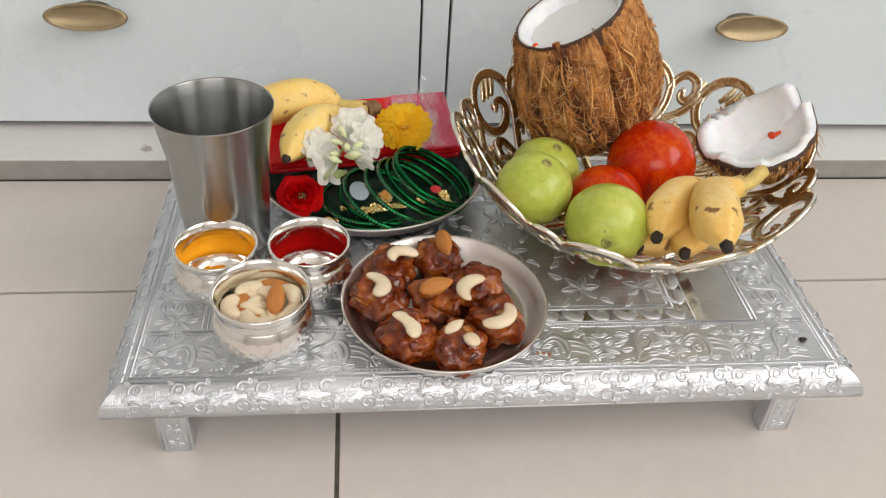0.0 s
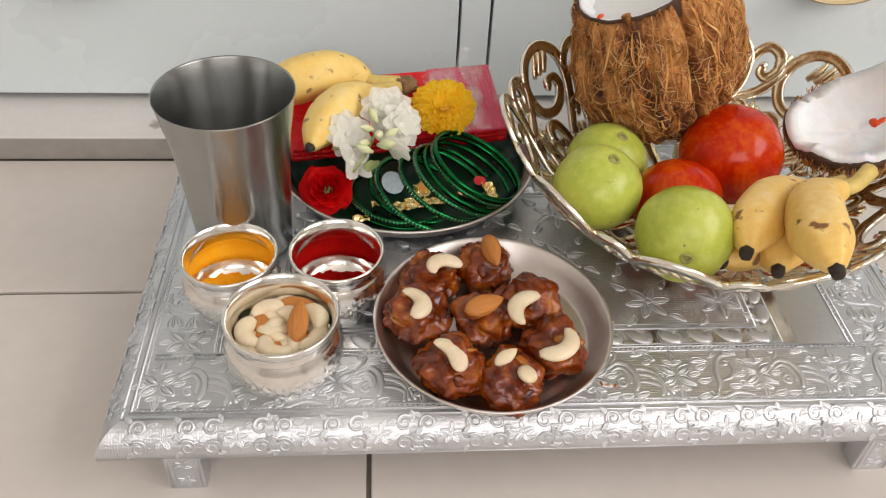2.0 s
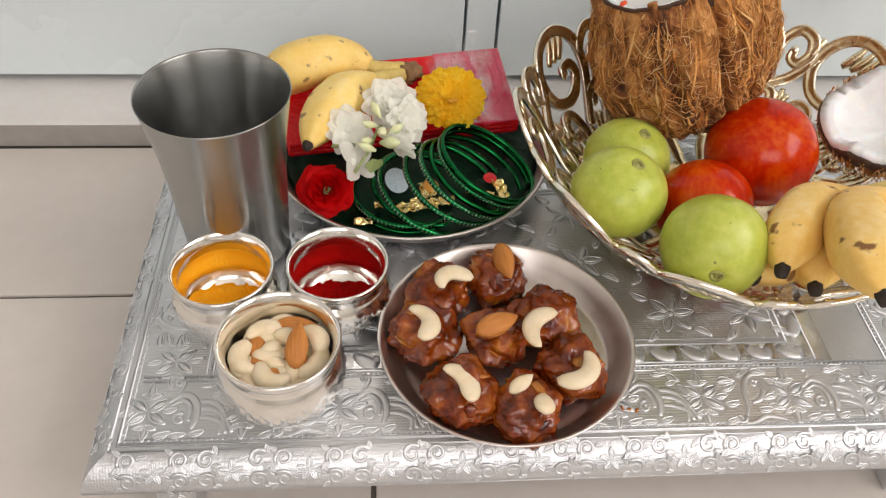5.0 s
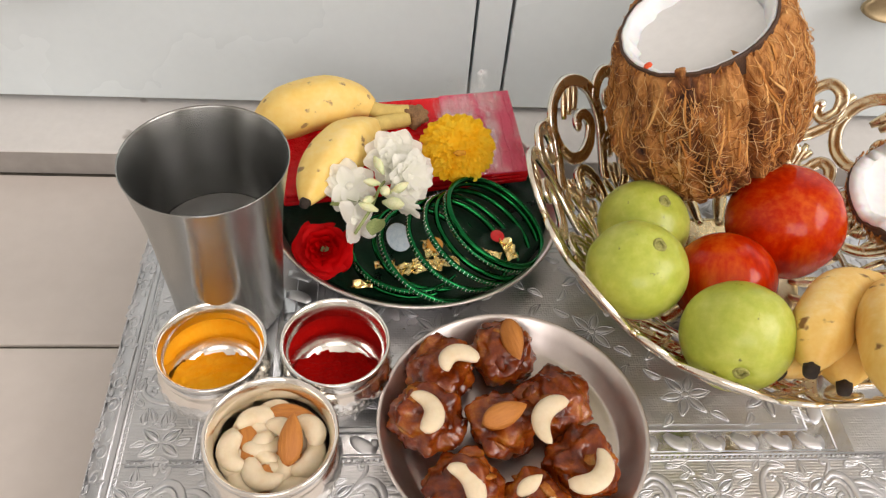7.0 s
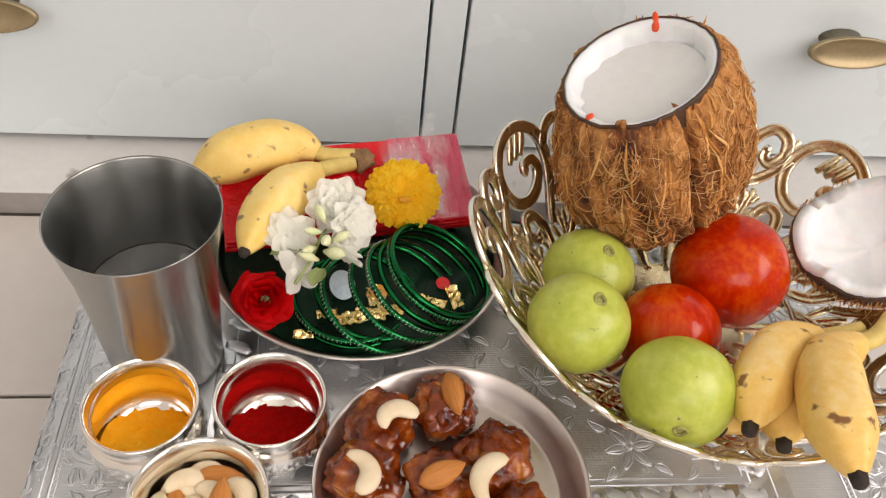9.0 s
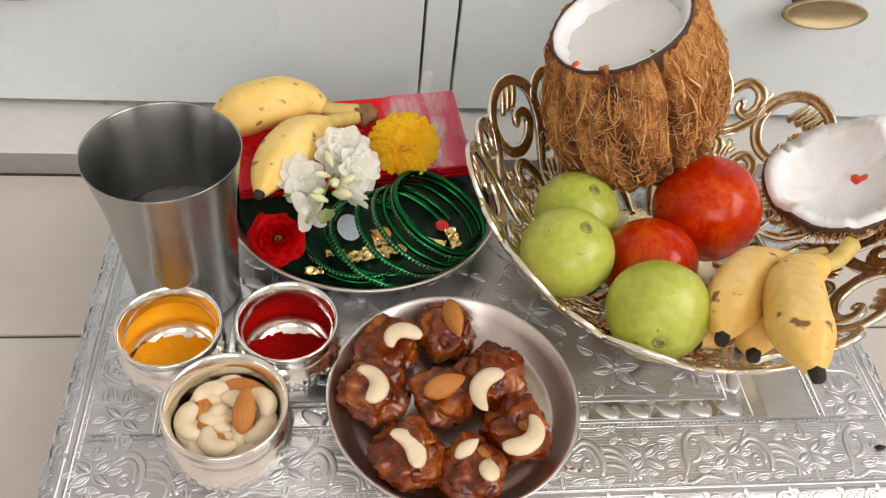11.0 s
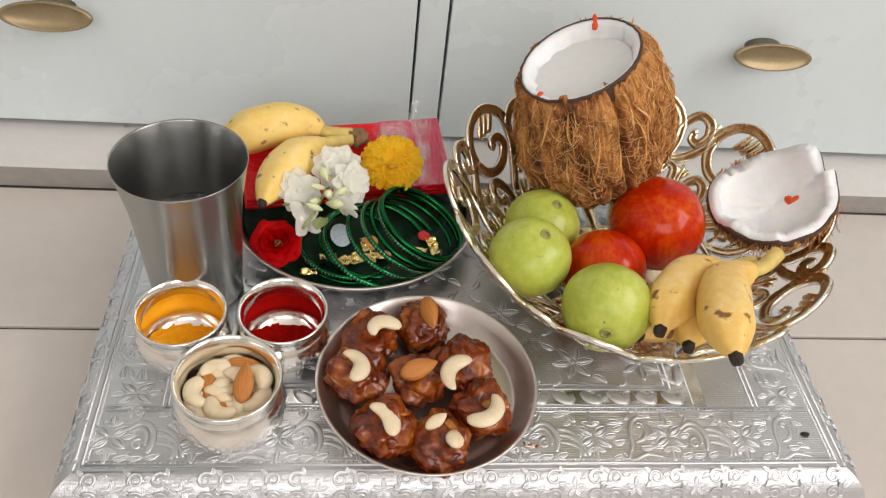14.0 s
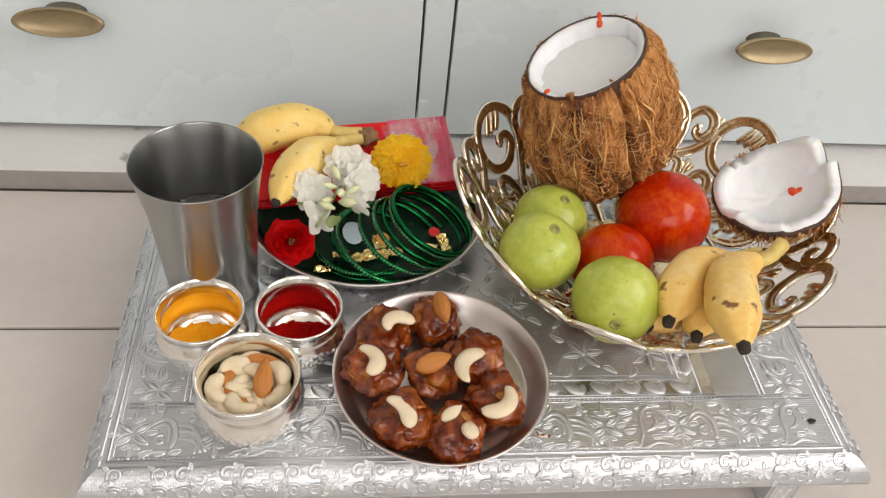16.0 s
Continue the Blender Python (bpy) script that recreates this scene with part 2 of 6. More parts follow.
setting("wall_north", box(ROOM_X0, ROOM_X1, ROOM_Y1, ROOM_Y1 + 0.12, 0, ROOM_Z), M_WALL, "plain off-white painted wall behind the drawers", "wall")
setting("wall_west", box(ROOM_X0 - 0.12, ROOM_X0, ROOM_Y0, ROOM_Y1, 0, ROOM_Z), M_WALL, "plain off-white painted side wall", "wall")
wall_with_opening("wall_east", "x", ROOM_X1, 1, ROOM_Y0, ROOM_Y1, -1.1, 0.4, 0.95, 2.25, "plain off-white painted wall with a window opening")
wall_with_opening("wall_south", "y", ROOM_Y0, -1, ROOM_X0, ROOM_X1, -0.75, 0.95, 1.05, 2.25, "plain off-white painted wall with a window opening")
setting("ceiling", box(ROOM_X0, ROOM_X1, ROOM_Y0, ROOM_Y1, ROOM_Z, ROOM_Z + 0.1), M_WALL, "plain white ceiling", "ceiling")
floor = setting("floor", box(ROOM_X0, ROOM_X1, ROOM_Y0, ROOM_Y1, -0.12, -0.003), M_GROUT, "dark grout bed between pale tiles", "floor")

LEDGE_Y, DOOR_Y, LEDGE_Z, DOOR_Z, CAB_TOP = 0.816, 0.874, 0.0222, 0.0300, 0.42
GROOVE_L, GROOVE_R = 0.1645, 0.1916
ledge = thing("plinth_ledge", pose(0, 0, 0), "white painted ledge under the drawers with a grey face", "plinth", kind="structure")
part("ledge_top", box(ROOM_X0, ROOM_X1, LEDGE_Y, 0.93, LEDGE_Z - 0.0014, LEDGE_Z, 0.0005), M_LEDGE, ledge)
part("ledge_face", box(ROOM_X0, ROOM_X1, LEDGE_Y + 0.0005, 0.93, 0.0, LEDGE_Z - 0.0014), M_PLINTH, ledge, "grey face of the ledge")

cabinet = thing("drawer_cabinet", pose(0, 0, 0), "low built-in cabinet with pale glossy drawers standing on the ledge", "cabinet")
part("body", box(-1.2, 1.5, DOOR_Y + 0.019, ROOM_Y1 - 0.01, LEDGE_Z, CAB_TOP), M_GAP_SHADE, cabinet)
part("filler_strip", box(GROOVE_L + 0.0012, GROOVE_R - 0.0012, DOOR_Y + 0.001, DOOR_Y + 0.018, DOOR_Z, CAB_TOP, 0.0008), M_WHITE, cabinet)
drawer_l = part("drawer_front", box(-0.7, GROOVE_L - 0.0012, DOOR_Y, DOOR_Y + 0.018, DOOR_Z, CAB_TOP, 0.001), M_WHITE, cabinet)
drawer_r = part("drawer_front", box(GROOVE_R + 0.0012, 1.05, DOOR_Y, DOOR_Y + 0.018, DOOR_Z, CAB_TOP, 0.001), M_WHITE, cabinet)
part("worktop", box(-1.2, 1.5, DOOR_Y - 0.02, ROOM_Y1 - 0.01, CAB_TOP, CAB_TOP + 0.03, 0.003), M_WHITE, cabinet)


def drawer_knob(x, z, drawer):
    """An oval dished knob on a neck, fixed to its drawer."""
    m = Matrix.Translation((x, DOOR_Y, z))
    dish = lathe([(0, 0.0), (0.5, 0.0012), (0.85, 0.0030), (0.95, 0.0046), (1.0, 0.0036), (1.0, 0.0005), (0.9, -0.002), (0.5, -0.004), (0, -0.0045)], 56)
    for v in dish.verts:
        v.co = Vector((v.co.x * 0.0357, v.co.y * 0.0120, v.co.z))
    bmesh.ops.transform(dish, matrix=m @ pose(0, -0.0225, 0.0, 78, 0, 0), verts=dish.verts)
    part("knob_face", dish, M_BRASS, drawer, "oval dished brass knob")
    neck = lathe([(0, 0), (1, 0), (0.88, 0.009), (0.9, 0.0195), (0, 0.0205)], 32)
    for v in neck.verts:
        v.co = Vector((v.co.x * 0.0170, v.co.y * 0.0075, v.co.z))
    bmesh.ops.transform(neck, matrix=m @ pose(0, 0, -0.0015, 90, 0, 0), verts=neck.verts)
    part("knob_neck", neck, M_DARKBRASS, drawer, "dark brass neck of the knob")


drawer_knob(-0.1326, 0.1472, drawer_l)
drawer_knob(0.4775, 0.1468, drawer_r)

# ---- the low stool ----
X0, X1, Y0, Y1, TOP = -0.0545, 0.4365, 0.4785, 0.757, 0.0636
EDGE = 0.0165
PX, PY = 0.1340, 0.0665


def silver_stool():
    s = thing("low_stool", pose((X0 + X1) / 2, (Y0 + Y1) / 2, 0), "low wooden stool clad in embossed silver foil on the tiles", "stool")
    w, d = (X1 - X0) / 2, (Y1 - Y0) / 2
    iw, idp = w - EDGE, d - EDGE
    part("top_board", box(-iw, iw, -idp, idp, TOP - 0.022, TOP, 0.0008), M_FOIL, s, "stippled silver foil top")
    # rounded edge mouldings, mitred at the corners
    prof = [(0.0, TOP), (0.003, TOP + 0.0006), (0.007, TOP - 0.0008), (0.0115, TOP - 0.0042), (0.0148, TOP - 0.0085), (0.0163, TOP - 0.0125), (0.0165, TOP - 0.0155), (0.0150, TOP - 0.0175), (0.0120, TOP - 0.0185), (0.0, TOP - 0.0185)]
    for ang, L, dd in ((0, iw, idp), (180, iw, idp), (90, idp, iw), (270, idp, iw)):
        bm = bmesh.new()
        cols = 60
        rows = []
        for q, z in prof:
            row = []
            for i in range(cols + 1):
                x = (-L - q) + (2 * L + 2 * q) * i / cols
                row.append(bm.verts.new((x, -dd - q, z)))
            rows.append(row)
        for a, b in zip(rows, rows[1:]):
            for i in range(cols):
                bm.faces.new((a[i], a[i + 1], b[i + 1], b[i]))
        smooth(bm)
        bmesh.ops.rotate(bm, matrix=Matrix.Rotation(radians(ang), 3, "Z"), verts=bm.verts)
        part("edge_moulding", bm, M_EDGE, s)
    for x in (-w + 0.0387, w - 0.0425):
        for y in (-d + 0.0225, d - 0.0225):
            leg = part("leg", box(x - 0.0106, x + 0.0106, y - 0.011, y + 0.003, 0, TOP - 0.018, 0.0012), M_RELIEF, s)
            bm = bmesh.new()
            for q in (-0.0085, 0.0085):
                sweep(bm, [(x + q, y - 0.011, 0.002), (x + q, y - 0.011, TOP - 0.02)], 0.0009, 6)
            for q in (-0.0055, 0.0055):
                sweep(bm, [(x + q, y - 0.011, 0.003), (x + q, y - 0.011, TOP - 0.021)], 0.0004, 5)
            for j in range(3):
                tb = bmesh.new()
                flower(tb, 0, 0, 0.0052, 5, j)
                merge(bm, tb, Matrix.Translation((x, y - 0.0111, 0.008 + j * 0.0145)) @ Matrix.Rotation(radians(90), 4, "X"))
            tagged(part("leg_ornament", bm, M_RELIEF, leg), kind="stuff")
    # ribbed bands round the rim and the smooth border inside them
    for x0, x1, y0, y1 in ((-iw + 0.001, iw - 0.001, -idp + 0.001, -idp + 0.040), (-iw + 0.001, iw - 0.001, idp - 0.040, idp - 0.001), (-iw + 0.001, -iw + 0.040, -idp + 0.0402, idp - 0.0402), (iw - 0.040, iw - 0.001, -idp + 0.0402, idp - 0.0402)):
        part("ribbed_band", box(x0, x1, y0, y1, TOP - 0.0005, TOP + 0.0003), M_BAND, s)
    for x0, x1, y0, y1 in ((-PX - 0.022, PX + 0.022, -idp + 0.0402, -PY), (-PX - 0.022, PX + 0.022, PY, idp - 0.0402), (-PX - 0.022, -PX, -PY, PY), (PX, PX + 0.022, -PY, PY)):
        part("smooth_border", box(x0, x1, y0, y1, TOP - 0.0005, TOP + 0.0002), M_SMOOTH, s, "mirror-smooth silver border")
    relief(s, iw, idp)
    return s


def motif_leaf(bm, x, y, ang, L, wide, z=0.0, curve=0.4, up=(0, 0, 1)):
    """A low domed leaf with a raised outline, drawn flat at z."""
    mid, rad, left, right = [], [], [], []
    n = 7
    for i in range(n + 1):
        q = i / n
        a = ang + curve * q
        p = Vector((x + L * q * math.cos(a), y + L * q * math.sin(a), z))
        h = max(0.00025, L * wide * math.sin(math.pi * (0.04 + 0.93 * q) ** 0.8))
        side = Vector((-math.sin(a), math.cos(a), 0))
        mid.append(p)
        rad.append(h * 0.72)
        left.append(p + side * h)
        right.append(p - side * h)
    sweep(bm, mid, rad, 6, up, 0.34)
    sweep(bm, left + right[::-1], 0.00055, 5, up, 1.1, closed=True)


def flower(bm, x, y, r, petals=6, turn=0.3):
    for k in range(petals):
        a = turn + 2 * math.pi * k / petals
        motif_leaf(bm, x + r * 0.16 * math.cos(a), y + r * 0.16 * math.sin(a), a, r * 0.84, 0.23, 0, 0.0)
    c = bmesh.new()
    bmesh.ops.create_icosphere(c, subdivisions=2, radius=r * 0.15)
    bmesh.ops.scale(c, vec=(1, 1, 0.6), verts=c.verts)
    merge(bm, smooth(c), Matrix.Translation((x, y, 0)))


def band_flower():
    """Four broad crossed petals with a lily bud above and below and a leaf at either side."""
    bm = bmesh.new()
    for a in (0.62, 2.52, 3.76, 5.66):
        motif_leaf(bm, 0.0014 * math.cos(a), 0.0014 * math.sin(a), a, 0.0105, 0.25, 0, 0.0)
        sweep(bm, [(0.002 * math.cos(a), 0.002 * math.sin(a), 0.0006), (0.0105 * math.cos(a), 0.0105 * math.sin(a), 0.0005)], 0.0005, 5, (0, 0, 1), 0.8)
    for a in (1.5708, 4.7124):
        c, q = math.cos(a), math.sin(a)
        motif_leaf(bm, 0.0070 * c, 0.0070 * q, a, 0.0095, 0.22, 0, 0.0)
        motif_leaf(bm, 0.0075 * c, 0.0075 * q, a + 0.9, 0.0060, 0.22, 0, 0.3)
        motif_leaf(bm, 0.0075 * c, 0.0075 * q, a - 0.9, 0.0060, 0.22, 0, -0.3)
    for a in (0.0, 3.1416):
        motif_leaf(bm, 0.0075 * math.cos(a), 0.0, a, 0.0075, 0.20, 0, 0.25)
    return bm


def smooth_path(pts, per=7):
    """A Catmull-Rom curve through the points of a plane."""
    out = []
    n = len(pts)
    for i in range(n - 1):
        p0, p1, p2, p3 = (Vector((*pts[max(0, min(n - 1, i + k))], 0)) for k in (-1, 0, 1, 2))
        for j in range(per):
            q = j / per
            out.append(0.5 * ((2 * p1) + (p2 - p0) * q + (2 * p0 - 5 * p1 + 4 * p2 - p3) * q * q + (3 * p1 - p0 - 3 * p2 + p3) * q ** 3))
    out.append(Vector((*pts[-1], 0)))
    return [(p.x, p.y) for p in out]


def spiral(cx, cy, r, a0, turns, flip=1, n=16, inner=0.15):
    pts = []
    for i in range(n + 1):
        q = i / n
        a = a0 + flip * turns * 2 * math.pi * q
        rr = r * (1 - (1 - inner) * q)
        pts.append((cx + rr * math.cos(a), cy + rr * math.sin(a)))
    return pts


def line_rect(bm, a, b, r, z):
    for p0, p1 in (((-a, -b), (a, -b)), ((a, -b), (a, b)), ((a, b), (-a, b)), ((-a, b), (-a, -b))):
        sweep(bm, [(*p0, z), (*p1, z)], r, 6, (0, 0, 1), 0.7)


def comma(bm, pts, fat):
    """A swelling stroke through the points of a plane."""
    path = smooth_path(pts, 4)
    n = len(path)
    sweep(bm, [(u, v, 0) for u, v in path], [fat * (0.30 + 0.80 * math.sin(math.pi * (0.06 + 0.84 * i / (n - 1)))) for i in range(n)], 8, (0, 0, 1), 0.42)


def curl(bm, u, v, r, a0, flip):
    sp = spiral(u, v, r, a0, 1.15, flip, 14, 0.2)
    sweep(bm, [(a, b, 0) for a, b in sp], [0.0011 - 0.0004 * j / 14 for j in range(15)], 6, (0, 0, 1), 0.6)


def acanthus_scroll():
    """An arched leaf with a curl under it and a feathered tail, between two flowers 4.85 cm apart."""
    bm = bmesh.new()
    comma(bm, [(0.0095, 0.0050), (0.0150, 0.0090), (0.0205, 0.0080), (0.0242, 0.0030), (0.0250, -0.0040), (0.0228, -0.0100)], 0.0019)
    comma(bm, [(0.0110, 0.0030), (0.0155, 0.0058), (0.0192, 0.0045), (0.0212, 0.0000), (0.0208, -0.0055)], 0.0013)
    curl(bm, 0.0165, -0.0045, 0.0036, 1.2, 1)
    comma(bm, [(0.0112, 0.0080), (0.0150, 0.0125), (0.0158, 0.0165), (0.0135, 0.0180)], 0.0010)
    curl(bm, 0.0135, 0.0160, 0.0020, 1.5, 1)
    for k, (a, b, c) in enumerate(((0.0255, 0.0050, 0.0016), (0.0262, 0.0010, 0.0015), (0.0262, -0.0040, 0.0013))):
        comma(bm, [(a, b), (a + 0.0060, b - 0.0005), (a + 0.0120, b - 0.0050 + 0.0006 * k), (0.0440 - 0.0035 * k, -0.0125 - 0.0006 * k)], c)
    for x, y, a, L, w, c in ((0.0280, 0.0165, -0.2, 0.0090, 0.20, 0.3), (0.0330, 0.0150, -0.9, 0.0075, 0.22, 0.2), (0.0245, 0.0140, 0.4, 0.0060, 0.22, -0.4), (0.0050, -0.0135, -0.1, 0.0090, 0.20, 0.4), (0.0130, -0.0130, -0.3, 0.0080, 0.20, 0.4),
                             (0.0225, -0.0130, 0.0, 0.0080, 0.20, 0.3), (0.0370, 0.0075, -0.5, 0.0080, 0.18, -0.4), (0.0310, 0.0085, 0.0, 0.0065, 0.20, 0.5)):
        motif_leaf(bm, x, y, a, L, w, 0, c)
    return bm


def vine_scroll():
    """A wavy stem that rises from a curl, with leaves on both sides."""
    bm = bmesh.new()
    curl(bm, 0.0175, -0.0125, 0.0032, 0.3, -1)
    comma(bm, [(0.0205, -0.0120), (0.0235, -0.0065), (0.0240, 0.0010), (0.0262, 0.0085), (0.0310, 0.0130), (0.0360, 0.0125)], 0.0015)
    comma(bm, [(0.0185, -0.0155), (0.0245, -0.0150), (0.0310, -0.0120), (0.0370, -0.0125), (0.0420, -0.0140)], 0.0012)
    comma(bm, [(0.0265, -0.0040), (0.0315, -0.0020), (0.0350, 0.0030), (0.0335, 0.0080)], 0.0014)
    curl(bm, 0.0312, 0.0075, 0.0022, 0.2, 1)
    for x, y, a, L, w, c in ((0.0110, 0.0090, 0.5, 0.0095, 0.20, -0.5), (0.0125, 0.0045, 0.0, 0.0085, 0.20, 0.4), (0.0120, -0.0040, -0.3, 0.0085, 0.20, 0.5), (0.0225, 0.0120, 0.6, 0.0070, 0.22, 0.3), (0.0315, 0.0150, 0.1, 0.0085, 0.20, -0.3), (0.0380, 0.0100, -0.6, 0.0070, 0.20, 0.3),
                             (0.0290, -0.0075, -0.4, 0.0085, 0.20, 0.5), (0.0350, -0.0060, 0.1, 0.0080, 0.20, -0.4), (0.0090, -0.0150, 0.1, 0.0080, 0.20, 0.3), (0.0390, 0.0020, 0.6, 0.0060, 0.20, 0.3)):
        motif_leaf(bm, x, y, a, L, w, 0, c)
    return bm


def lobe(bm, x, y, ang, L, r, z):
    """A plain domed lobe with no outline."""
    pts = [(x + L * q / 6 * math.cos(ang + 0.08 * q), y + L * q / 6 * math.sin(ang + 0.08 * q), z - 0.0002) for q in range(7)]
    sweep(bm, pts, [r * (0.25 + 0.75 * math.sin(math.pi * (0.10 + 0.75 * q / 6))) for q in range(7)], 12, (0, 0, 1), 0.30)


def relief(s, iw, idp):
    """Raised lines, flowers, scrolls and leaves of the foil."""
    z = TOP + 0.0004
    for k, (q, r) in enumerate(((0.0012, 0.0008), (0.0036, 0.0004), (0.0385, 0.0006), (0.0418, 0.0006))):
        bm = bmesh.new()
        if q < 0.02:
            line_rect(bm, iw - q, idp - q, r, z)
        else:
            for e in (-1, 1):
                sweep(bm, [(-iw + 0.006, e * (idp - q), z), (iw - 0.006, e * (idp - q), z)], r, 6, (0, 0, 1), 0.7)
                sweep(bm, [(e * (iw - q), -idp + 0.042, z), (e * (iw - q), idp - 0.042, z)], r, 6, (0, 0, 1), 0.7)
        part("border_line", bm, M_RELIEF, s)
    for q in (0.0402, 0.0026):
        bm = bmesh.new()
        a, b = iw - q, idp - q
        c = iw - 0.006 if q > 0.02 else a
        for (p0, p1) in (((-c, -b), (c, -b)), ((a, -b), (a, b)), ((c, b), (-c, b)), ((-a, b), (-a, -b))):
            L = math.hypot(p1[0] - p0[0], p1[1] - p0[1])
            k = int(L / 0.0028)
            for i in range(k):
                g = (i + 0.5) / k
                x, y = p0[0] + (p1[0] - p0[0]) * g, p0[1] + (p1[1] - p0[1]) * g
                sweep(bm, [(x - 0.0009, y - 0.0007, z), (x + 0.0009, y + 0.0007, z)], 0.0005, 4, (0, 0, 1), 0.7)
        tagged(part("rope_line", bm, M_RELIEF, s), kind="stuff")
    f = bmesh.new()
    flower(f, 0, 0, 0.0145, 6, 0.5)
    bmesh.ops.scale(f, vec=(1, 1, 0.58), verts=f.verts)
    f_me = mesh_of(f, "flower_motif", M_RELIEF)
    b_me = mesh_of(band_flower(), "flower_motif", M_RELIEF)
    a_me = mesh_of(acanthus_scroll(), "scroll_motif", M_RELIEF)
    v_me = mesh_of(vine_scroll(), "scroll_motif", M_RELIEF)
    q = 0.0200
    step = 0.0485
    first = -0.0260 - (X0 + X1) / 2
    low = Matrix.Diagonal((1, 1.08, 0.85, 1))

    def put(name, me, m):
        ob = new(name, me)
        ob.parent = s
        ob.matrix_local = m
        if name == "scroll_motif":
            tagged(ob, kind="stuff")
    for sign, ang in ((-1, 0), (1, 180)):
        for k in range(9):
            x = first + k * step
            put("flower_motif", b_me, pose(-sign * x, sign * (idp - q), z, 0, 0, ang) @ low)
            put("scroll_motif", a_me if k in (0, 2, 5, 7) else v_me, pose(-sign * x, sign * (idp - q), z, 0, 0, ang) @ low)
    for sign, ang in ((-1, -90), (1, 90)):
        for k in range(4):
            y = -0.0710 + 0.0470 * k
            put("flower_motif", b_me, pose(sign * (iw - q - 0.001), y, z, 0, 0, 0) @ low)
            if k < 3:
                put("scroll_motif", a_me if k == 1 else v_me, pose(sign * (iw - q), y, z, 0, 0, 90) @ Matrix.Diagonal((0.97, 1.0, 0.85, 1)))
    px, py = PX, PY
    for g, r in ((0.0, 0.0007), (0.0035, 0.0004), (-0.0125, 0.0004)):
        bm = bmesh.new()
        line_rect(bm, px - g, py - g, r, z)
        part("panel_frame", bm, M_RELIEF, s)
    bm = bmesh.new()
    for sy in (-1, 1):
        for i in range(15):
            x = -px + 0.004 + i * (2 * px - 0.010) / 14
            lobe(bm, x, sy * (py + 0.0020), sy * 1.05, 0.0145, 0.0042, z)
            lobe(bm, x + 0.008, sy * (py + 0.0125), -sy * 0.75, 0.0095, 0.0026, z)
    for sx in (-1, 1):
        for i in range(8):
            y = -py + 0.004 + i * 2 * py / 8
            lobe(bm, sx * (px + 0.0050), y, 1.5708 - sx * 0.7, 0.0150, 0.0042, z)
    tagged(part("leaf_border", bm, M_RELIEF, s), kind="stuff")
    for i in range(6):
        for j in range(3):
            x, y = -px + 0.0235 + i * 0.0456, -py + 0.0225 + j * 0.0435
            put("flower_motif", f_me, pose(x, y, z, 0, 0, 25 * (i + j)))
            bm = bmesh.new()
            for h in range(4):
                a = h * 1.5708 + 0.78
                motif_leaf(bm, x + 0.0165 * math.cos(a), y + 0.0165 * math.sin(a), a + 0.8, 0.010, 0.2, z, -0.6)
            tagged(part("leaf_motif", bm, M_RELIEF, s), kind="stuff")
    # small scrolls and blossoms on the rounded edges
    for ang, L, dd in ((0, iw, idp), (180, iw, idp), (90, idp, iw), (270, idp, iw)):
        bm = bmesh.new()
        k = 3 * int(2 * L / 0.0354)
        for i in range(k):
            x = -L + (i + 0.5) * 2 * L / k
            high = Matrix.Translation((x, -dd - 0.0078, TOP - 0.0013)) @ Matrix.Rotation(radians(28), 4, "X")
            low = Matrix.Translation((x, -dd - 0.0150, TOP - 0.0093)) @ Matrix.Rotation(radians(68), 4, "X")
            flip = 1 if i % 2 else -1
            if i % 3 == 1:
                tb = bmesh.new()
                flower(tb, 0, 0, 0.0062, 5, 1.5708)
                bmesh.ops.scale(tb, vec=(1, 1, 0.7), verts=tb.verts)
                merge(bm, tb, Matrix.Translation((x, -dd - 0.0124, TOP - 0.0053)) @ Matrix.Rotation(radians(46), 4, "X"))
                continue
            for m, r in ((high, 0.0048), (low, 0.0050)):
                tb = bmesh.new()
                sp = spiral(0, 0, r, (0.6 if m is high else -0.6) + 1.57 * (1 - flip), 1.45, flip, 18, 0.18)
                sweep(tb, [(u, v, 0) for u, v in sp], [0.0011 - 0.0004 * j / 18 for j in range(19)], 5, (0, 0, 1), 0.7)
                for a, span in ((1.5708 - flip * 0.9, 0.0045), (-1.5708 + flip * 0.7, 0.0040), (1.5708 + flip * 1.2, 0.0050)):
                    motif_leaf(tb, 0.0050 * math.cos(a), 0.0040 * math.sin(a), a + 0.5 * flip, span, 0.26)
                bmesh.ops.scale(tb, vec=(1, 1, 0.5), verts=tb.verts)
                merge(bm, tb, m)
            for j in range(6):
                c = bmesh.new()
                bmesh.ops.create_icosphere(c, subdivisions=1, radius=0.00055)
                merge(bm, c, Matrix.Translation((x + 0.0014 * (j % 3 - 1) + 0.0052, -dd - 0.0118 - 0.0012 * (j // 3), TOP - 0.0046 - 0.0013 * (j // 3))))
        for h, zz in ((0.0160, TOP - 0.0162), (0.0030, TOP + 0.0006)):
            sweep(bm, [(-L - h, -dd - h, zz), (L + h, -dd - h, zz)], 0.0007, 6)
        kk = int(2 * L / 0.0042)
        for i in range(kk):
            x = -L + (i + 0.5) * 2 * L / kk
            c = bmesh.new()
            bmesh.ops.create_icosphere(c, subdivisions=1, radius=0.0010)
            merge(bm, c, Matrix.Translation((x, -dd - 0.0145, TOP - 0.0176)))
        bmesh.ops.rotate(bm, matrix=Matrix.Rotation(radians(ang), 3, "Z"), verts=bm.verts)
        tagged(part("edge_ornament", bm, M_RELIEF, s), kind="stuff")


silver_stool()

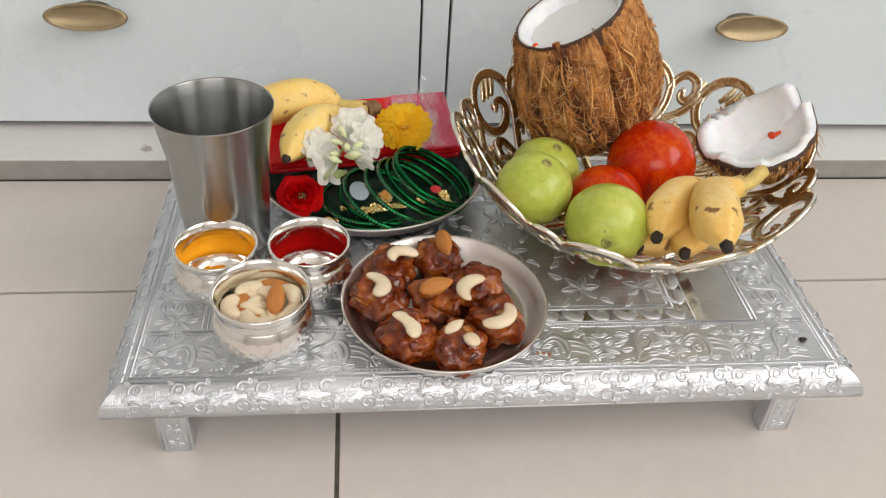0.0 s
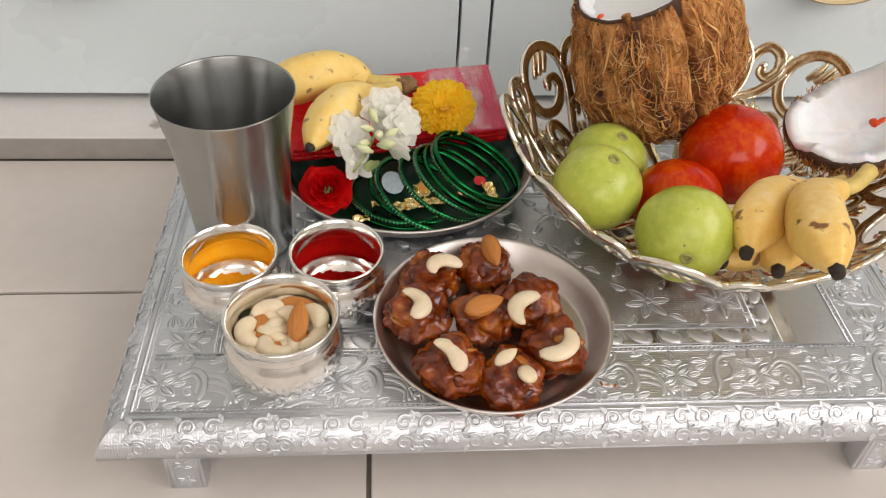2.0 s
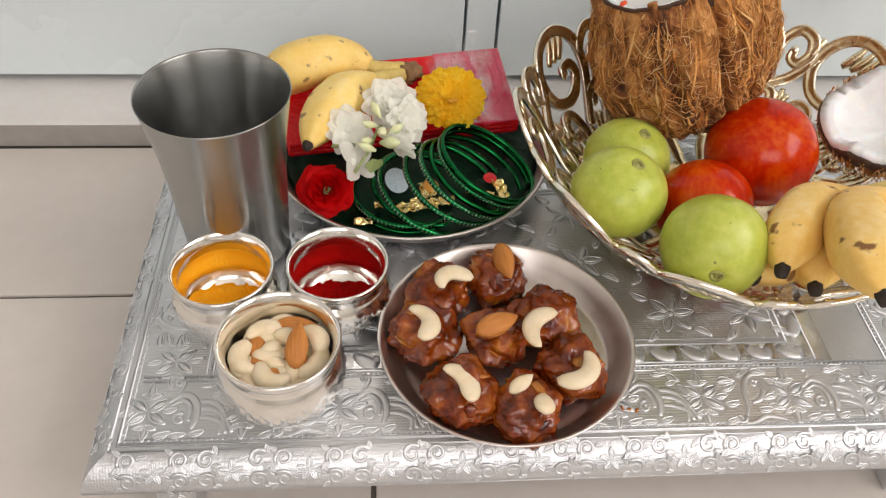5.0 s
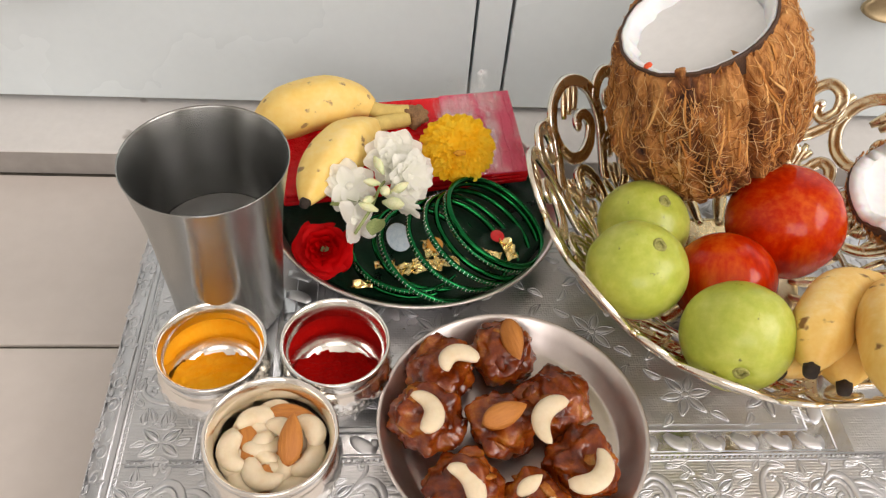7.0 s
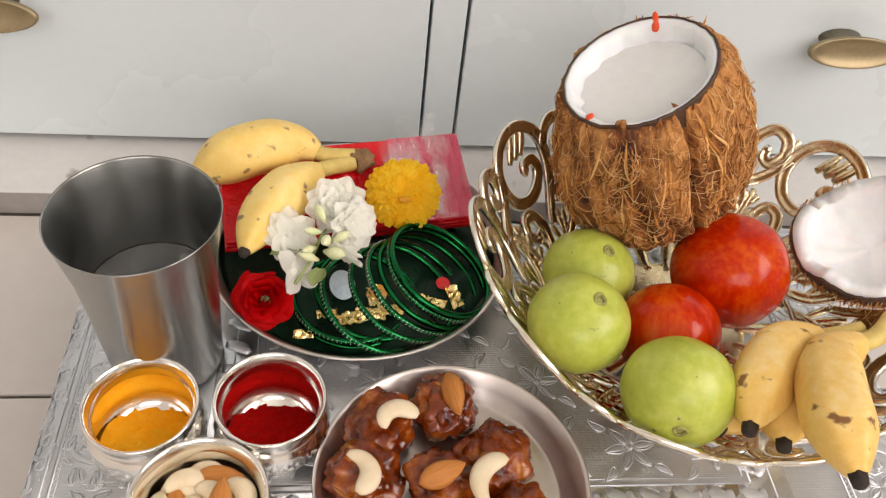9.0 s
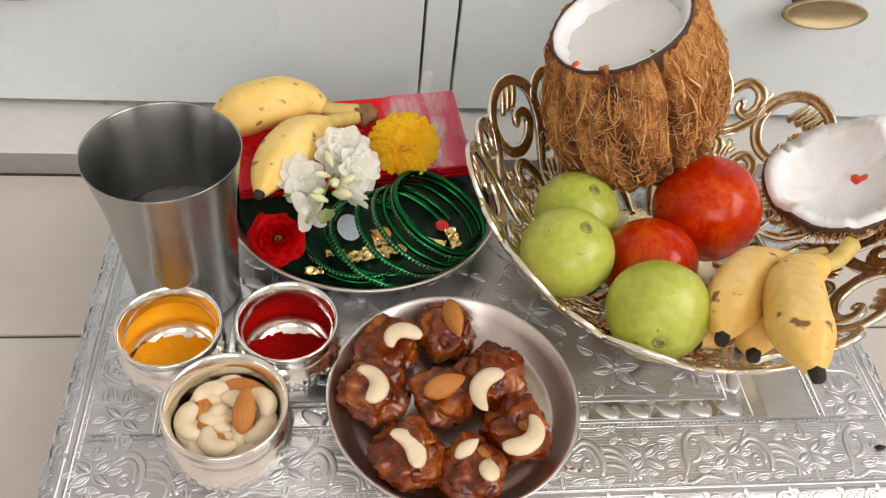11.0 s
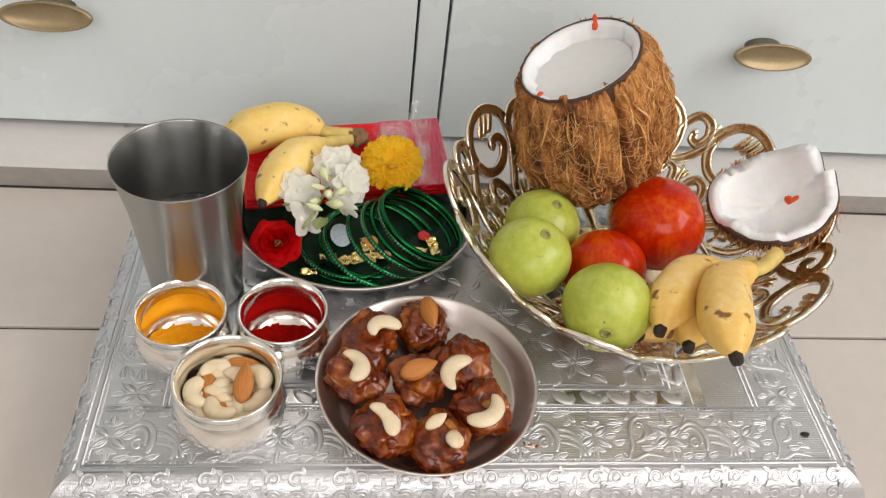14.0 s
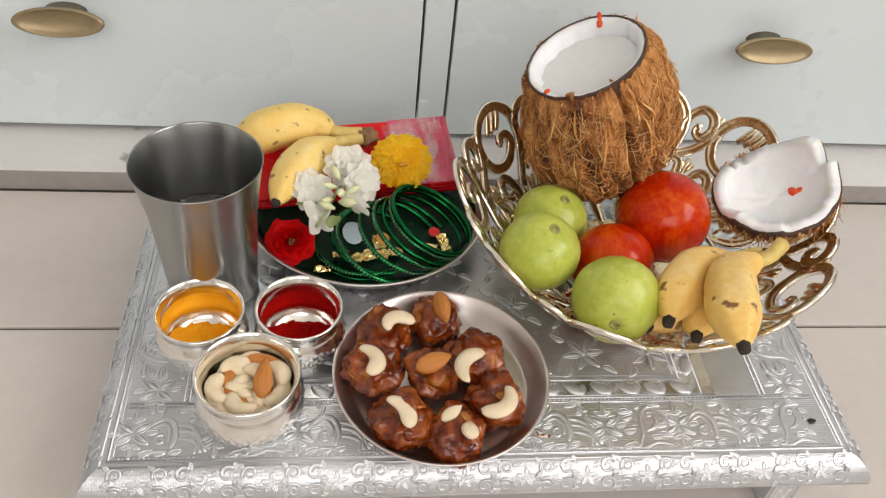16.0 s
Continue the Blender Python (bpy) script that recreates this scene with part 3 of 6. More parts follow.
# ---- fruit, food and flower materials ----
M_HUSK = surface("coconut_husk", [(0.36, (0.035, 0.010, 0.004)), (0.45, (0.21, 0.068, 0.018)), (0.54, (0.54, 0.235, 0.068)), (0.68, (0.76, 0.44, 0.17))], 30, (0.75, 0.95), 0, 1.0, 0.005, 6, stretch=(1.3, 1.3, 0.5))
M_FIBRE = island_material("coconut_fibre", [(0.16, (0.13, 0.036, 0.009)), (0.38, (0.46, 0.175, 0.042)), (0.62, (0.70, 0.34, 0.10)), (0.9, (0.86, 0.58, 0.27))], 0.8)
M_FIBRE_PALE = island_material("pale_fibre", [(0.2, (0.62, 0.34, 0.13)), (0.8, (0.86, 0.62, 0.33))], 0.75)
M_SHELL = surface("coconut_shell", two((0.045, 0.02, 0.012), (0.11, 0.055, 0.03)), 90, (0.5, 0.7), 0, 0.6, 0.0015)
M_FLESH = surface("coconut_flesh", two((0.81, 0.835, 0.86), (0.88, 0.90, 0.92)), 40, (0.3, 0.45), 0, 0.25, 0.0008, 6, sss=0.3)
M_POWDER_RED = surface("vermilion_smear", two((0.70, 0.05, 0.012), (0.85, 0.13, 0.04)), 200, (0.8, 0.9), 0, 0.4)
M_WATER = surface("coconut_water", two((0.72, 0.73, 0.72), (0.78, 0.79, 0.78)), 20, (0.04, 0.08), 0, 0)
M_GUAVA = surface("guava_skin", [(0.32, (0.33, 0.41, 0.040)), (0.5, (0.46, 0.525, 0.085)), (0.68, (0.60, 0.64, 0.18))], 22, (0.26, 0.40), 0, 0.18, 0.0010, 9, sss=0.12, spots=(0.685, (0.15, 0.17, 0.05), 130))
M_GUAVA_EYE = surface("guava_blossom_end", two((0.22, 0.21, 0.06), (0.45, 0.46, 0.14)), 300, (0.7, 0.9), 0, 0.5)
M_POM = surface("pomegranate_skin", [(0.3, (0.30, 0.006, 0.0008)), (0.48, (0.52, 0.022, 0.0012)), (0.70, (0.68, 0.115, 0.008))], 26, (0.09, 0.18), 0, 0.10, 0.0008, 7, spec=0.25, stretch=(1.6, 1.6, 0.4))
M_BANANA = surface("banana_skin", [(0.3, (0.80, 0.47, 0.09)), (0.52, (0.86, 0.58, 0.18)), (0.72, (0.90, 0.70, 0.34))], 26, (0.42, 0.58), 0, 0.2, 0.0008, 8, sss=0.1, stretch=(1, 1, 1), spots=(0.638, (0.24, 0.11, 0.035), 80))
M_BANANA_PALE = surface("banana_skin_pale", [(0.3, (0.86, 0.56, 0.12)), (0.55, (0.90, 0.66, 0.22)), (0.75, (0.92, 0.73, 0.34))], 22, (0.42, 0.58), 0, 0.2, 0.0008, 8, sss=0.1, spots=(0.645, (0.36, 0.22, 0.09), 100))
M_STEM = surface("banana_stem", [(0.28, (0.22, 0.12, 0.04)), (0.38, (0.52, 0.37, 0.10)), (0.58, (0.70, 0.54, 0.17)), (0.75, (0.78, 0.64, 0.27))], 34, (0.5, 0.65), 0, 0.25, 0.0008, 5)
M_CROWN = surface("banana_crown", two((0.14, 0.07, 0.03), (0.38, 0.22, 0.10)), 110, (0.7, 0.85), 0, 0.6, 0.0015)
M_TIP = surface("banana_tip", two((0.018, 0.012, 0.01), (0.05, 0.035, 0.025)), 200, (0.7, 0.9), 0, 0.6)
M_LADDU, ln_, ll_, lb_ = shader("jaggery_sweet")
geo_ = ln_.new("ShaderNodeNewGeometry")
grain_ = noise_tex(ln_, ll_, coords(ln_, ll_, 60), 6, 0.68)
fruit_ = mix(ln_, ll_, 0.78, geo_.outputs["Random Per Island"], grain_)
ll_.new(ramp(ln_, ll_, fruit_, [(0.34, (0.065, 0.006, 0.001)), (0.45, (0.22, 0.032, 0.003)), (0.54, (0.40, 0.090, 0.009)), (0.62, (0.62, 0.23, 0.035)), (0.72, (0.76, 0.48, 0.20))]), lb_.inputs["Base Color"])
ll_.new(grey_ramp(ln_, ll_, grain_, 0.3, 0.07, 0.7, 0.24), lb_.inputs["Roughness"])
lb_.inputs["Transmission Weight"].default_value = 0.25
lb_.inputs["Subsurface Weight"].default_value = 0.35
lb_.inputs["Subsurface Radius"].default_value = (0.012, 0.004, 0.0012)
lb_.inputs["Subsurface Scale"].default_value = 0.22
bump(ln_, ll_, lb_, noise_tex(ln_, ll_, coords(ln_, ll_, 190), 4, 0.55), 0.45, 0.0016)
lb_.inputs["Coat Weight"].default_value = 0.08
lb_.inputs["Coat Roughness"].default_value = 0.09
M_CASHEW = surface("cashew_nut", two((0.72, 0.585, 0.38), (0.81, 0.70, 0.51)), 90, (0.42, 0.55), 0, 0.2, 0.0006, 5, sss=0.15)
M_ALMOND = surface("almond_skin", [(0.3, (0.40, 0.125, 0.020)), (0.7, (0.62, 0.25, 0.05))], 60, (0.45, 0.6), 0, 0.7, 0.0012, 6, stretch=(0.25, 2.5, 2.5))
M_TURMERIC = surface("turmeric_powder", two((1.0, 0.44, 0.012), (1.0, 0.54, 0.040)), 120, (0.85, 0.95), 0, 0.5, 0.0015, 6, spec=0.1)
M_KUMKUM = surface("kumkum_powder", two((0.40, 0.003, 0.002), (0.54, 0.006, 0.003)), 120, (0.85, 0.95), 0, 0.9, 0.002, 6, spec=0.1)
M_MARIGOLD = petal_material("marigold_petal", two((1.0, 0.66, 0.030), (1.0, 0.76, 0.07)), 120, 0.5)
M_MARI_HEART = surface("marigold_heart", two((0.55, 0.22, 0.01), (0.75, 0.36, 0.015)), 200, (0.7, 0.8), 0, 0.5)
M_JASMINE = petal_material("jasmine_petal", two((0.95, 0.96, 0.88), (0.99, 0.99, 0.95)), 60, 0.48)
M_BUD = surface("jasmine_bud", two((0.60, 0.66, 0.34), (0.80, 0.82, 0.56)), 120, (0.5, 0.6), 0, 0.1, 0.0005, sss=0.2)
M_LEAFGREEN = surface("flower_green", two((0.20, 0.27, 0.09), (0.36, 0.42, 0.18)), 120, (0.5, 0.65), 0, 0.2)
M_ROSE = petal_material("rose_petal", two((0.46, 0.001, 0.002), (0.64, 0.004, 0.005)), 70, 0.34)
M_PACK = surface("red_cloth", two((0.58, 0.003, 0.006), (0.76, 0.010, 0.016)), 24, (0.14, 0.30), 0, 0.9, 0.006, 4, spec=0.35)
M_PACK_PINK = surface("pink_weave", two((0.68, 0.022, 0.085), (0.86, 0.105, 0.20)), 70, (0.15, 0.3), 0, 0.8, 0.003, coat=0.3, stretch=(1, 0.5, 1))
M_GREENPACK = surface("dark_green_packet", two((0.002, 0.022, 0.011), (0.007, 0.052, 0.025)), 80, (0.25, 0.4), 0, 0.4, 0.001)
M_GOLDPRINT = surface("gold_print_piece", two((0.95, 0.72, 0.26), (1.0, 0.86, 0.46)), 60, (0.06, 0.16), 1.0, 0.15, 0.002)


def glassy(name, colour, rough, trans, metal=0.0, ior=1.45):
    mat, n, l, b = shader(name)
    f = noise_tex(n, l, coords(n, l, 90), 3, 0.5)
    l.new(ramp(n, l, f, two(tuple(c * 0.8 for c in colour), colour)), b.inputs["Base Color"])
    b.inputs["Roughness"].default_value = rough
    b.inputs["Transmission Weight"].default_value = trans
    b.inputs["Metallic"].default_value = metal
    b.inputs["IOR"].default_value = ior
    return mat


M_BANGLE = glassy("green_glass", (0.004, 0.165, 0.050), 0.10, 0.0, 1.0)
M_BEAD = glassy("silver_glitter", (0.75, 0.78, 0.70), 0.25, 0.0, 1.0)
M_CLEAR = glassy("clear_water", (0.95, 0.97, 0.97), 0.02, 1.0, 0.0, 1.33)
M_LABEL_ORANGE = surface("orange_print", two((0.80, 0.36, 0.06), (0.88, 0.46, 0.10)), 300, (0.25, 0.4), 0, 0.1)
M_LABEL_RED = surface("red_print", two((0.62, 0.012, 0.015), (0.72, 0.03, 0.03)), 300, (0.25, 0.4), 0, 0.1)
M_STICKER = surface("pale_blue_print", two((0.42, 0.56, 0.66), (0.62, 0.72, 0.78)), 300, (0.25, 0.4), 0, 0.1)
M_WRAP, wn_, wl_, wb_ = shader("sheen_streaked_wrap")
wb_.inputs["Base Color"].default_value = (0.9, 0.9, 0.9, 1)
wb_.inputs["Metallic"].default_value = 1.0
wb_.inputs["Roughness"].default_value = 0.22
bump(wn_, wl_, wb_, noise_tex(wn_, wl_, coords(wn_, wl_, 130, stretch=(0.5, 1.2, 1)), 4, 0.6), 0.8, 0.004)
clear = wn_.new("ShaderNodeBsdfTransparent")
film = wn_.new("ShaderNodeMixShader")
# stretched noise paints streaks of whitish sheen into the clear film
wl_.new(grey_ramp(wn_, wl_, noise_tex(wn_, wl_, coords(wn_, wl_, 55, stretch=(1.0, 0.45, 1)), 5, 0.62), 0.48, 0.04, 0.70, 0.55), film.inputs[0])
wl_.new(clear.outputs[0], film.inputs[1])
wl_.new(wb_.outputs[0], film.inputs[2])
wl_.new(film.outputs[0], wn_["Material Output"].inputs["Surface"])


# ---- vessels ----
def tumbler(x, y):
    t = thing("steel_tumbler", pose(x, y, TOP + 0.0005), "tall flared empty stainless steel tumbler", "tumbler")
    outer = [(0.0286, 0.0006), (0.0298, 0.0016), (0.0302, 0.004), (0.0311, 0.02), (0.0324, 0.04), (0.0335, 0.06), (0.0352, 0.08), (0.0386, 0.1), (0.0404, 0.1105), (0.0409, 0.1118)]
    inner = [(0.0407, 0.1124), (0.0401, 0.1112), (0.0381, 0.1), (0.0347, 0.08), (0.0330, 0.06), (0.0319, 0.04), (0.0306, 0.02), (0.0295, 0.0075)]
    part("wall", lathe(outer + inner, 128), M_STEEL, t)
    part("bottom", lathe([(0, 0.0), (0.0272, 0.0), (0.0286, 0.0008), (0.0296, 0.006), (0.0282, 0.0070), (0.0262, 0.0055), (0.02, 0.0062), (0, 0.0062)], 96), M_DULL, t)
    return t


def round_plate(x, y, r, label, tall=1.0):
    k = r / 0.0695
    prof = [(0, 0.001), (0.050 * k, 0.001), (0.058 * k, 0.0022), (0.0645 * k, 0.0085), (0.0678 * k, 0.0145), (0.0695 * k, 0.0163), (0.0697 * k, 0.0172), (0.0690 * k, 0.0176),
            (0.0674 * k, 0.0164), (0.0635 * k, 0.0098), (0.0575 * k, 0.0038), (0.0556 * k, 0.0027), (0.0535 * k, 0.0032), (0.0515 * k, 0.0026), (0.03 * k, 0.0024), (0, 0.0024)]
    prof = [(q, z * tall) for q, z in prof]
    return solid("steel_plate", lathe(prof, 160), M_PLATE, pose(x, y, TOP + 0.0003), label, "plate", "plates on the stool")


def small_pot(x, y, k, label, turn=0.0):
    p = thing("silver_pot", pose(x, y, TOP + 0.0004, 0, 0, turn), label, "pot", "small silver pots")
    out = [(0, 0.0012), (0.017, 0.0012), (0.0175, 0.0), (0.0188, 0.0), (0.0192, 0.0018)]
    n_cut = 22
    for i in range(n_cut + 1):
        q = i / n_cut
        r = 0.0192 + 0.0100 * math.sin(min(1, q / 0.68) * math.pi / 2) ** 0.8 - 0.0022 * (max(0, q - 0.68) / 0.32) ** 2
        out.append((r, 0.0018 + 0.0248 * q))
    first, last = 5, 5 + n_cut
    out += [(0.0262, 0.0284), (0.0250, 0.0296), (0.0254, 0.0304), (0.0249, 0.0312), (0.0253, 0.0321), (0.0250, 0.0332), (0.0268, 0.0350), (0.0276, 0.0365), (0.0279, 0.0382), (0.0279, 0.0392), (0.0273, 0.0400), (0.0264, 0.0396)]
    inn = [(0.0256, 0.0380), (0.0244, 0.0355), (0.0238, 0.0330), (0.0238, 0.0305), (0.0250, 0.0285), (0.0268, 0.0250), (0.0274, 0.021), (0.0268, 0.015), (0.0238, 0.008), (0.019, 0.0038), (0.012, 0.003), (0, 0.003)]
    if k > 1.05:
        # the larger pot's inside is made straight so that no dark recess shows
        inn[4:8] = [(0.0240, 0.0285), (0.0243, 0.0250), (0.0243, 0.021), (0.0240, 0.015)]
    prof = [(r * k, z * k) for r, z in out + inn]

    def cut(a, i):
        if not first <= i <= last:
            return 0.0
        q = (i - first) / n_cut
        if q > 0.86:
            return 0.0
        u, v = 28 * a / (2 * math.pi), q * 3.6
        ridge = min(abs((u + v) % 1 - 0.5), abs((u - v) % 1 - 0.5)) * 2
        return k * 0.0016 * (min(ridge, 0.62) - 0.4) * math.sin(math.pi * min(1, max(0, q / 0.86))) ** 0.4
    lip = len(out) - 6
    part("body", lathe(prof[:lip + 1] + [(r - 0.0009 * k, z) for r, z in prof[lip:lip + 1]] + prof[-9:], 336, cut), M_SILVER, p)
    part("rim", lathe(prof[lip:-8], 96), M_SILVER, p, "flared rolled silver rim")
    return p


def powder(pot, k, mat, name, label, r=0.0235, z=0.0118, slope=0.34):
    """A loose heap that leans to the front wall of the pot, with a coloured film on the wall above it."""
    bm = bmesh.new()
    rings, n = 26, 96
    vs = []
    for i in range(rings + 1):
        q = i / rings
        row = []
        for j in range(n):
            a = 2 * math.pi * j / n
            x, y = q * r * math.cos(a), q * r * math.sin(a)
            h = z - slope * y + 0.0015 * noise.fractal(Vector((x * 260, y * 260, z * 900)), 1.0, 2.0, 5)
            row.append(bm.verts.new((x * 0.985, y * 0.985, min(h, 0.022))))
        vs.append(row)
    for a, b in zip(vs, vs[1:]):
        for j in range(n):
            bm.faces.new((a[j], a[(j + 1) % n], b[(j + 1) % n], b[j]))
    bmesh.ops.remove_doubles(bm, verts=bm.verts, dist=1e-6)
    # bare metal shows where the heap runs out
    bare = [v for v in bm.verts if v.co.z < 0.0028 + max(0, math.hypot(v.co.x, v.co.y) - 0.012) ** 2 * 40]
    bmesh.ops.delete(bm, geom=bare, context="VERTS")
    bmesh.ops.scale(bm, vec=(k, k, k), verts=bm.verts)
    # the dusting that clings to the wall above the heap, thicker at the back
    film = bmesh.new()
    prof = [(0.0250, 0.0118), (0.0265, 0.0155), (0.0269, 0.0190), (0.0268, 0.0215), (0.0264, 0.0245), (0.0254, 0.0268), (0.0244, 0.0285)]
    rows = []
    for j in range(41):
        a = radians(2 + 176 * j / 40)
        rag = 0.5 + 0.5 * math.sin(math.pi * j / 40) ** 0.5
        low = 0.0015 * noise.fractal(Vector((j * 0.35, k, z * 500)), 1.0, 2.0, 3)
        rows.append([film.verts.new((q * math.cos(a), q * math.sin(a), 0.0285 - (0.0285 - w) * rag + low * (1 - i / 6))) for i, (q, w) in enumerate(prof)])
    for a, b in zip(rows, rows[1:]):
        for i in range(6):
            film.faces.new((a[i], a[i + 1], b[i + 1], b[i]))
    bmesh.ops.rotate(film, matrix=Matrix.Rotation(-pot.matrix_world.to_euler().z, 3, "Z"), verts=film.verts)
    bmesh.ops.solidify(film, geom=film.faces[:], thickness=0.0002)
    bmesh.ops.scale(film, vec=(k, k, k), verts=film.verts)
    bmesh.ops.rotate(bm, matrix=Matrix.Rotation(-pot.matrix_world.to_euler().z, 3, "Z"), verts=bm.verts)
    merge(bm, film)
    m = pot.matrix_world
    return solid(name, smooth(bm), mat, m, label, "powder")


tumbler(0.0073, 0.637)
water = lathe([(0, 0.0066), (0.0262, 0.0066), (0.0290, 0.0085), (0.0304, 0.02), (0.0317, 0.04), (0.0326, 0.0568), (0.0327, 0.0580), (0.0316, 0.0576), (0, 0.0576)], 96)
solid("drinking_water", water, M_CLEAR, pose(0.0073, 0.637, TOP + 0.0005), "clear still water half filling a steel tumbler", "water")
round_plate(0.1611, 0.5472, 0.0694, "round steel plate with a raised rim holding brown sweets")
round_plate(0.1146, 0.7127, 0.0942, "round steel plate holding bangles, cloth and flowers", 1.15)
pot_y = small_pot(0.0085, 0.5790, 1.0, "small round silver pot with turmeric inside", 10)
pot_r = small_pot(0.0702, 0.5815, 1.0, "small round silver pot with red kumkum inside", 50)
small_pot(0.0432, 0.5262, 1.11, "small round silver pot filled with cashews and almonds", 25)
powder(pot_y, 1.0, M_TURMERIC, "turmeric_powder", "heap of orange turmeric powder inside a silver pot")
powder(pot_r, 1.0, M_KUMKUM, "kumkum_powder", "heap of deep red kumkum powder inside a silver pot", z=0.0112, slope=0.34)


# ---- nuts and sweets ----
def cashew_mesh(r, sweep_deg, thick, seed=0, flat=0.82):
    """A curved nut lying in its own plane, its outer middle at angle 0, fat in the middle and at one end."""
    bm = bmesh.new()
    pts, rad = [], []
    n = 18
    for i in range(n + 1):
        q = i / n
        a = radians(sweep_deg) * (q - 0.5)
        pts.append((r * math.cos(a), r * math.sin(a), 0.0003 * math.sin(4 * q + seed)))
        e = math.sqrt(max(0.0, 1 - (2 * q - 1) ** 4))
        rad.append(max(0.0002, thick * e * (0.82 + 0.24 * math.cos(3.1 * (q - 0.3)) )))
    return sweep(bm, pts, rad, 14, (0, 0, 1), flat)


def almond_mesh(L=0.0245, w=0.0066):
    bm = bmesh.new()
    pts, rad = [], []
    n = 16
    for i in range(n + 1):
        q = i / n
        pts.append((L * (q - 0.5), 0, 0))
        rad.append(max(0.0002, w * math.sin(math.pi * q ** 0.8) ** 0.75))
    sweep(bm, pts, rad, 16, (0, 0, 1), 0.6)
    for v in bm.verts:
        v.co.z += 0.00018 * math.sin(v.co.y * 3200 + 2 * math.sin(v.co.x * 300))
    return bm


def laddu(x, y, r, seed, flat=0.86):
    """A lump pressed by hand from sticky dried fruit, creased between its bits, with flakes standing out."""
    rnd = random.Random(seed * 17)
    off = Vector((seed * 3.7, seed * 1.3, seed * 7.1))
    bm = bmesh.new()
    bmesh.ops.create_icosphere(bm, subdivisions=5, radius=1)

    def body(d):
        return r * (0.96 + 0.25 * noise.fractal(d * 1.3 + off, 1.0, 2.0, 2))
    for v in bm.verts:
        d = v.co.normalized()
        near, _ = noise.voronoi(Vector((d.x * 1.7, d.y * 2.6, d.z * 2.2)) + off + 0.35 * noise.noise_vector(d * 2.5 + off))
        fine, _ = noise.voronoi(d * 6.0 - off + 0.25 * noise.noise_vector(d * 9 + off))
        bits = min(0.40, near[1] - near[0]) * 0.12 + min(0.30, fine[1] - fine[0]) * 0.10
        v.co = d * (body(d) * (0.92 + bits + 0.12 * noise.fractal(d * 2.6 + off, 1.0, 2.0, 3)))
    core = smooth(bm)
    bm = bmesh.new()
    count = 9
    for i in range(count):
        z = 1 - 2 * (i + 0.5) / count
        a = i * 2.39996 + rnd.uniform(-0.3, 0.3)
        d = Vector((math.sqrt(1 - z * z) * math.cos(a), math.sqrt(1 - z * z) * math.sin(a), z))
        c = bmesh.new()
        bmesh.ops.create_icosphere(c, subdivisions=2, radius=1)
        big = r * rnd.uniform(0.16, 0.34)
        o2 = Vector((i, seed, 0.5 * i))
        for v in c.verts:
            w = 1 + 0.5 * noise.noise(v.co * 1.6 + o2)
            v.co = Vector((v.co.x * big * 1.15, v.co.y * big * 0.80, v.co.z * big * 0.34)) * w
        turn = d.to_track_quat("Z", "Y").to_matrix().to_4x4() @ Matrix.Rotation(rnd.uniform(0, 6.3), 4, "Z") @ Matrix.Rotation(rnd.gauss(0, 0.35), 4, "X")
        merge(bm, c, Matrix.Translation(d * (body(d) * 0.93 - big * rnd.uniform(0.10, 0.30))) @ turn)
    smooth(bm)
    for b in (core, bm):
        bmesh.ops.scale(b, vec=(1, 1, flat), verts=b.verts)
    zmin = min(v.co.z for v in core.verts)
    s = thing("laddu", pose(x, y, TOP + 0.0028 - zmin - 0.0008, 0, 0, seed * 50), "lumpy glossy dark brown jaggery sweet ball on a steel plate", "sweet", "sweets on the plate")
    part("core", core, M_LADDU, s)
    tagged(part("crumb", bm, M_LADDU, s, "sticky amber-brown crumbs"), kind="stuff")
    return s


SWEETS = [(0.1255, 0.5800, 0.0174), (0.1600, 0.5910, 0.0172), (0.1165, 0.5505, 0.0176), (0.1550, 0.5460, 0.0164), (0.1835, 0.5590, 0.0176), (0.1930, 0.5245, 0.0172), (0.1345, 0.5100, 0.0182), (0.1661, 0.4995, 0.0172)]
for i, (x, y, r) in enumerate(SWEETS):
    laddu(x, y, r * 1.12, i + 1, 0.74)

# centre of the curve, radius, heading of the outer middle, sweep, height, tilt
GARNISH = [(0.1352, 0.5712, 0.0087, 116, 182, 0.0958, (10, 0)), (0.1100, 0.5441, 0.0098, 12, 172, 0.0962, (0, 8)), (0.1872, 0.5355, 0.0158, 153, 128, 0.0952, (8, 0)),
           (0.1876, 0.5165, 0.0118, -46, 158, 0.0955, (0, -6)), (0.1258, 0.5022, 0.0115, 34, 126, 0.0962, (6, 8))]
for i, (x, y, r, yaw, sw, z, (tx, ty)) in enumerate(GARNISH):
    solid("cashew", cashew_mesh(r, sw + 6, 0.0051, i, 0.55), M_CASHEW, pose(x, y, z, tx, ty, yaw), "whole pale cashew pressed into a brown sweet", "nut", "nuts on the sweets")
solid("cashew", almond_mesh(0.0155, 0.0056), M_CASHEW, pose(0.1726, 0.4945, 0.0930, 18, 18, 82), "half of a pale cashew pressed into a brown sweet", "nut", "nuts on the sweets")
solid("cashew", almond_mesh(0.0155, 0.0040), M_CASHEW, pose(0.1630, 0.5072, 0.0915, 20, -12, 34), "half of a pale cashew pressed into a brown sweet", "nut", "nuts on the sweets")
solid("almond", almond_mesh(0.0262, 0.0064), M_ALMOND, pose(0.1633, 0.5888, 0.0950, 40, 4, -79), "whole brown almond pressed into a brown sweet", "nut", "nuts on the sweets")
